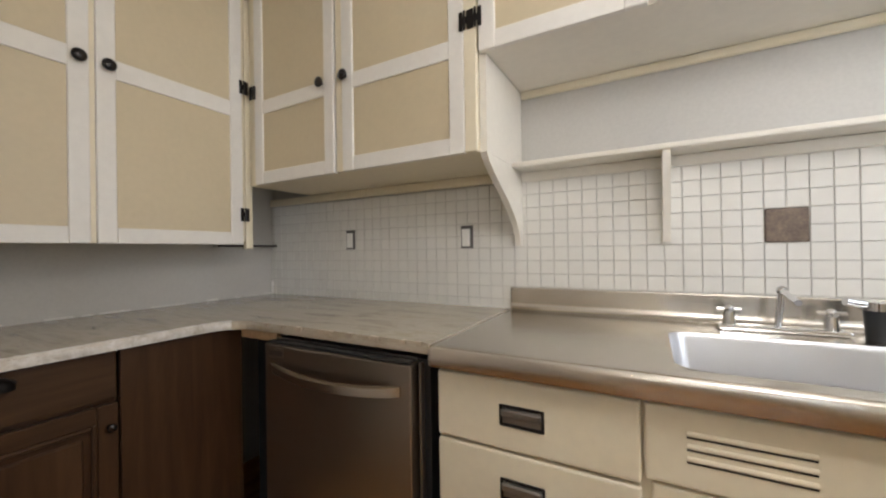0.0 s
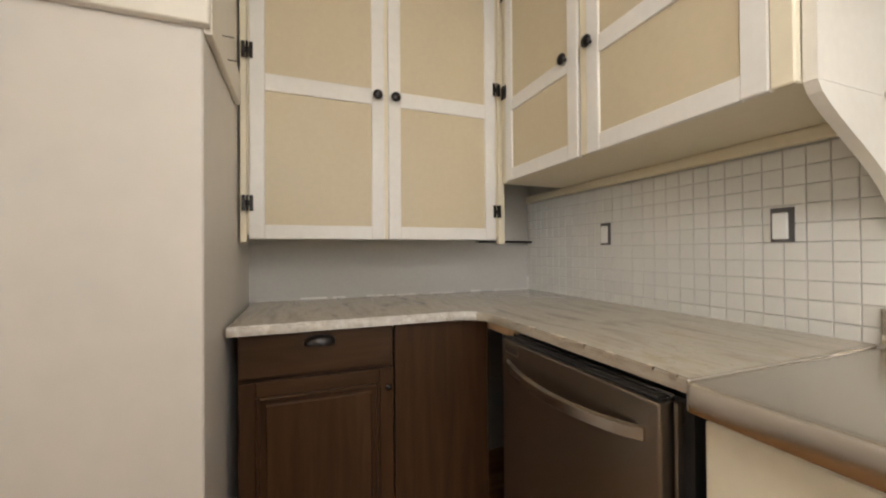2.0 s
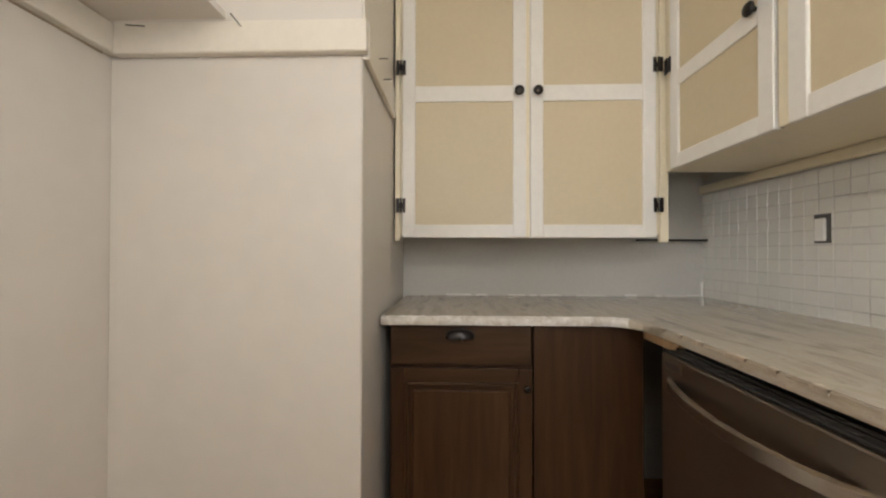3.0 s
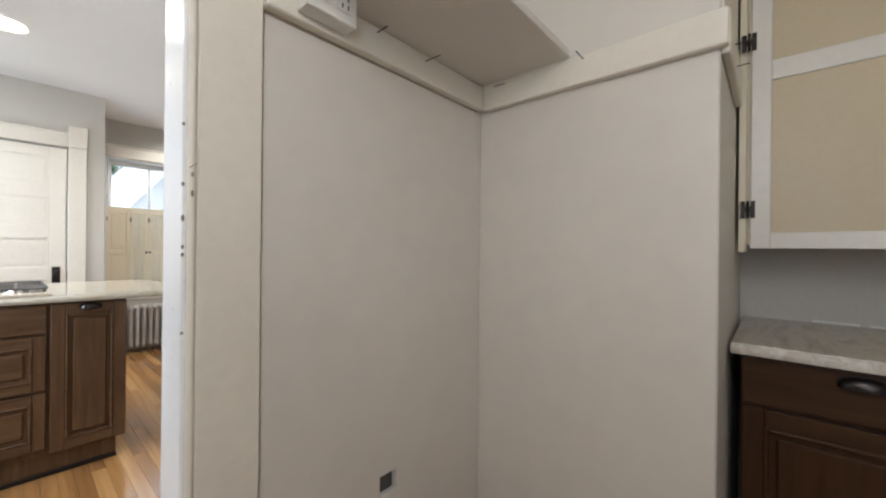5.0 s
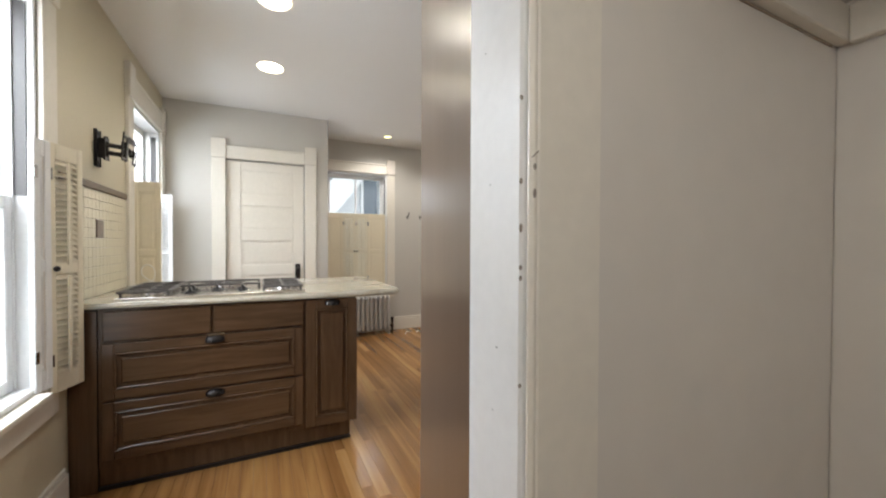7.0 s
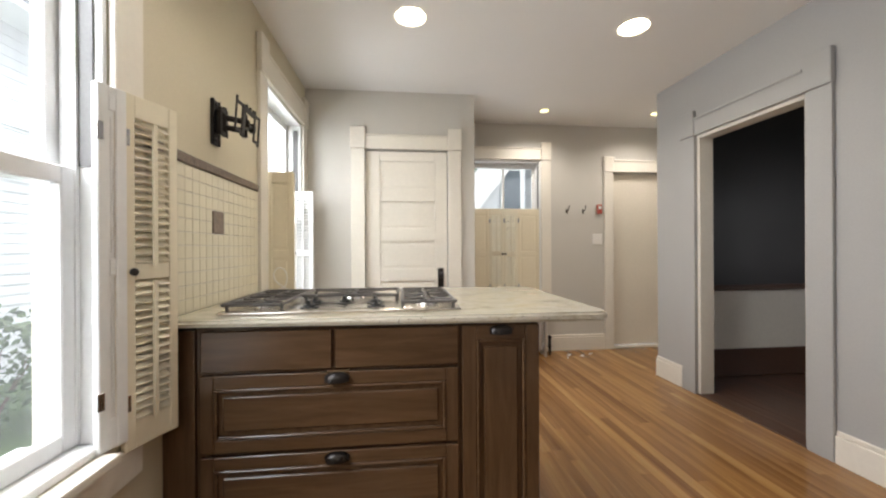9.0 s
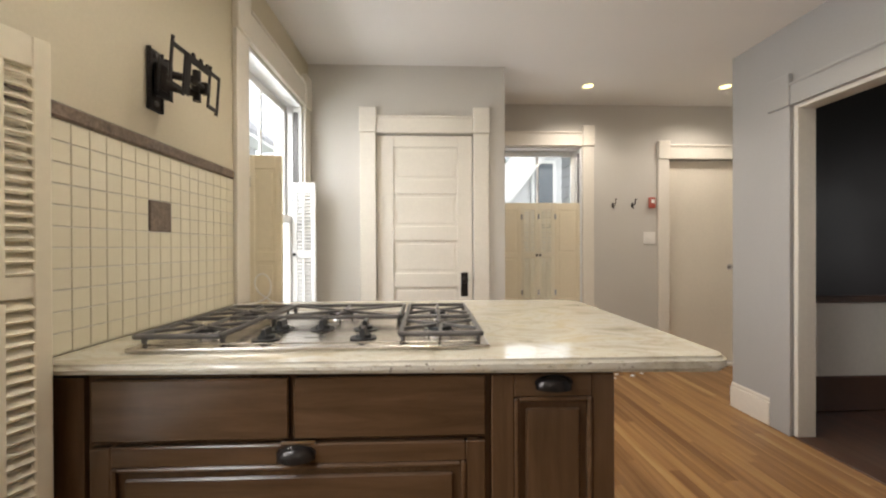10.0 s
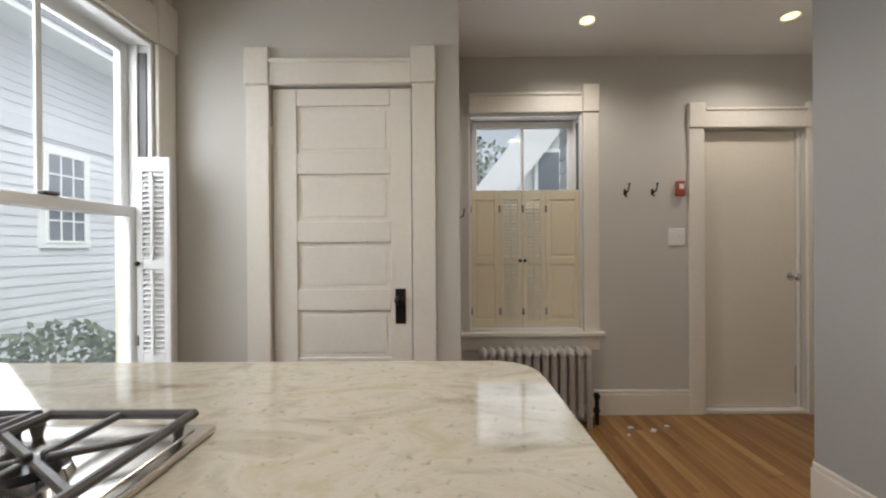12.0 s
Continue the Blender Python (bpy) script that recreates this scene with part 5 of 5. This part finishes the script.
# ---- outside ----
solid("ground", B(-80, 60, -60, 80, -0.75, -0.60), M_GRASS, "green lawn around the house", "ground", kind="structure")
NH = thing("neighbour_house", "white clapboard neighbouring house", "house")
part("wall", B(-9.5, -5.3, -9, 12, -0.6, 4.30), M_CLAP, NH)
for k in range(33):
    z = -0.4 + k * 0.14
    bm = prism(bmesh.new(), [(-5.30, z), (-5.285, z), (-5.298, z + 0.142)], "y", -9, 12)
    part("clapboard", bm, M_CLAP, NH)
for y in (-3.2, 6.85, 10.2):
    wn = part("window", B(-5.33, -5.25, y - 0.38, y + 0.38, 1.25, 2.75), M_SASH, NH, "white framed window")
    for za, zb in ((1.34, 1.98), (2.04, 2.66)):
        part("pane", B(-5.26, -5.245, y - 0.28, y + 0.28, za, zb), M_DGLASS, wn)
    for yb in (-0.095, 0.095):
        part("muntin", B(-5.2455, -5.238, y + yb - 0.012, y + yb + 0.012, 1.34, 2.66), M_SASH, wn)
    for zb in (1.66, 2.35):
        part("muntin", B(-5.2455, -5.2385, y - 0.28, y + 0.28, zb - 0.012, zb + 0.012), M_SASH, wn)
    part("frame", bmesh_frame(0, 0.62, -0.01, 0.02, 1.32, 2.68, 0.04, 0.04), M_SASH, wn).matrix_basis = pose(-5.245, y - 0.31, 0, 0, 0, 90)
part("soffit", B(-5.30, -4.75, -9.4, 12.4, 4.25, 4.30), M_SASH, NH)
part("fascia", B(-4.75, -4.72, -9.4, 12.4, 4.22, 4.42), M_SASH, NH)
part("belt_board", B(-5.30, -5.262, -9, 12, 2.86, 3.10, bevel=0.006), M_CLAP, NH)
part("roof", prism(bmesh.new(), [(-9.9, 4.31), (-4.70, 4.31), (-4.70, 4.40), (-7.4, 6.9)], "y", -9.4, 12.4), M_ROOF, NH)
PO = thing("porch", "white painted porch side wall and deck", "porch")
part("side_wall", B(1.66, 1.8, 4.0, 4.62, -0.6, 3.1), M_CLAP, PO)
for k in range(24):
    z = 0.2 + k * 0.12
    part("clapboard", prism(bmesh.new(), [(1.66, z), (1.645, z), (1.659, z + 0.122)], "y", 4.0, 4.62), M_CLAP, PO)
part("deck", B(0.0, 4.5, 4.0, 6.6, -0.6, -0.05), M_CLAP, PO)
RH = thing("rear_house", "white gabled house behind the yard", "house")
part("wall", prism(bmesh.new(), [(1.3, -0.6), (9.0, -0.6), (9.0, 3.0), (5.2, 6.47), (1.3, 1.60)], "y", 8.0, 8.2), M_CLAP, RH)
part("rake_soffit", prism(bmesh.new(), [(0.62, 1.63), (1.1, 1.345), (5.2, 6.47), (5.2, 7.36)], "y", 7.7, 7.98), M_SASH, RH)
rw = part("window", B(2.2, 2.72, 7.95, 8.0, 1.5, 3.0, bevel=0.01), M_SASH, RH, "white framed window")
part("pane", B(2.27, 2.65, 7.94, 7.948, 1.57, 2.93), M_DGLASS, rw)
rng = random.Random(4)
for sx, sy, sc in ((-3.6, 2.0, 1.0), (-3.9, 3.6, 1.1), (-3.7, 5.2, 0.9), (-3.4, 0.0, 0.9), (-2.2, 8.6, 2.2), (0.9, 13.5, 4.6)):
    sh = thing("shrub", "leafy green garden shrub", "shrub", "garden shrubs", at=pose(sx, sy, -0.6))
    bm = bmesh.new()
    for k in range(7):
        a = rng.uniform(0, 6.28)
        cyl(bm, (0, 0, 0), (0.35 * sc * math.cos(a), 0.35 * sc * math.sin(a), 0.7 * sc), 0.012, 0.005, n=6)
    part("stems", bm, M_DRAIL, sh)
    vs, fs = [], []
    for k in range(900 if sc < 4 else 3200):
        d = Vector((rng.gauss(0, 1), rng.gauss(0, 1), rng.gauss(0, 1))).normalized() * rng.uniform(0.35, 1.0) ** 0.5
        c = Vector((d.x * 0.6, d.y * 0.75, 0.62 + d.z * 0.55)) * sc
        u = Vector((rng.gauss(0, 1), rng.gauss(0, 1), rng.gauss(0, 1))).normalized()
        v = u.orthogonal().normalized()
        s = 0.05 * max(1.0, sc * 0.55)
        i0 = len(vs)
        vs += [c - u * s, c + v * s * 0.5, c + u * s, c - v * s * 0.5]
        fs.append((i0, i0 + 1, i0 + 2, i0 + 3))
    lm = bpy.data.meshes.new("leaves")
    lm.from_pydata([tuple(v) for v in vs], [], fs)
    lm.materials.append(M_LEAF)
    ob = new("leaves", lm)
    ob.parent = sh

# ---- small repeated pieces last ----
# floor strips
BW = 0.0605
strip = {}
for L in (0.8, 1.1, 1.4, 1.9):
    strip[L] = mesh_of("floor_strip", B(0.0003, BW - 0.0003, 0.0003, L - 0.0003, -0.013, 0.0, bevel=0.0007), M_FLOOR)
rng = random.Random(11)
x = WX
while x < RX + 0.0:
    y = -0.745 - rng.uniform(0, 0.8)
    while y < FY:
        L = rng.choice((1.1, 1.4, 1.9))
        if x > 0.35 or y > 1.9:
            ob = new("floor_strip", strip[L])
            ob.parent = floor
            ob.location = (x, y, 0)
        y += L
    x += BW
bm = bmesh.new()
x2 = RX + 0.03
while x2 < 3.55:
    y = 2.9 - rng.uniform(0, 0.05)
    box(bm, x2 + 0.0007, x2 + BW - 0.0007, 2.9, FY + 0.1, -0.013, 0.0)
    x2 += BW
tagged(part("hall_strips", bm, M_FLOOR, floor), kind="stuff")
bm = bmesh.new()
x = WX
while x < 0.35:
    box(bm, x + 0.0007, x + BW - 0.0007, SY, 1.9, -0.013, 0.0)
    x += BW
while x < EX:
    box(bm, x + 0.0007, x + BW - 0.0007, SY, -0.76, -0.013, 0.0)
    x += BW
tagged(part("covered_strips", bm, M_FLOOR, floor), kind="stuff")
bm = bmesh.new()
x = RX + 0.02
while x < 5.1:
    box(bm, x + 0.001, x + 0.079, -1.2, 2.785, -0.013, -0.001)
    x += 0.08
tagged(part("dining_strips", bm, M_FLOORD, floor, "dark brown floor boards"), kind="stuff")

# wall tiles
P = 0.0525
TS = P - 0.0024


def tile_field(name, m, nu, nz, material, label, skip, near):
    """A field of square tiles on grout; local x along the wall, z up, y into it. near(u, z) says which are single pieces."""
    f = thing(name, label, "tiling", at=m)
    tagged(f, kind="structure")
    part("grout", B(0, nu * P, 0.0005, 0.004, 0, nz * P), M_GROUT, f)
    one = mesh_of("tile", B(0.001, TS + 0.001, -0.004, 0.001, 0.001, TS + 0.001, bevel=0.0012), material)
    rest, cnt = bmesh.new(), 0
    for i in range(nu):
        for j in range(nz):
            if (i, j) in skip:
                continue
            if near(i, j) and cnt < 600:
                ob = new("tile", one)
                ob.parent = f
                ob.location = (i * P, 0, j * P)
                cnt += 1
            else:
                box(rest, i * P + 0.001, i * P + 0.001 + TS, -0.004, 0.001, j * P + 0.001, j * P + 0.001 + TS)
    if len(rest.verts):
        tagged(part("far_tiles", rest, material, f), kind="stuff")
    return f


# south wall: local x runs towards smaller world x
nu = int((EX - WX) / P)
u_med, z_med = 44, 5
TF = tile_field("sink_tiling", pose(-0.149 + 44 * P, SY + 0.0045, 0.902, 0, 0, 180), nu, 10, M_TILE, "small square white glazed wall tiles", {(u_med + a, z_med + b) for a in (0, 1) for b in (0, 1)}, lambda i, j: True)
bm = B(u_med * P + 0.002, (u_med + 2) * P - 0.002, -0.008, 0.001, z_med * P + 0.002, (z_med + 2) * P - 0.002, bevel=0.003)
part("relief_tile", bm, M_BROWNTILE, TF, "brown relief accent tile")
n_w = int((1.955 - 0.96) / P)
TW = tile_field("hob_tiling", pose(WX + 0.0045, 1.945 - n_w * P, 0.926, 0, 0, 90), n_w, 11, M_TILEW, "small square cream glazed wall tiles", {(int((1.433 - 1.945 + n_w * P) / P + 0.5) + a, 5 + b + 1) for a in (0, 1) for b in (0, 1)}, lambda i, j: True)
im = int((1.433 - 1.945 + n_w * P) / P + 0.5)
part("relief_tile", B(im * P + 0.002, (im + 2) * P - 0.002, -0.008, 0.001, 6 * P + 0.002, 8 * P - 0.002, bevel=0.003), M_BROWNTILE, TW, "brown relief accent tile")
part("border_tile", B(0, n_w * P, -0.012, 0.003, 11 * P + 0.001, 11 * P + 0.042, bevel=0.006), M_BROWNTILE, TW, "brown relief border strip")
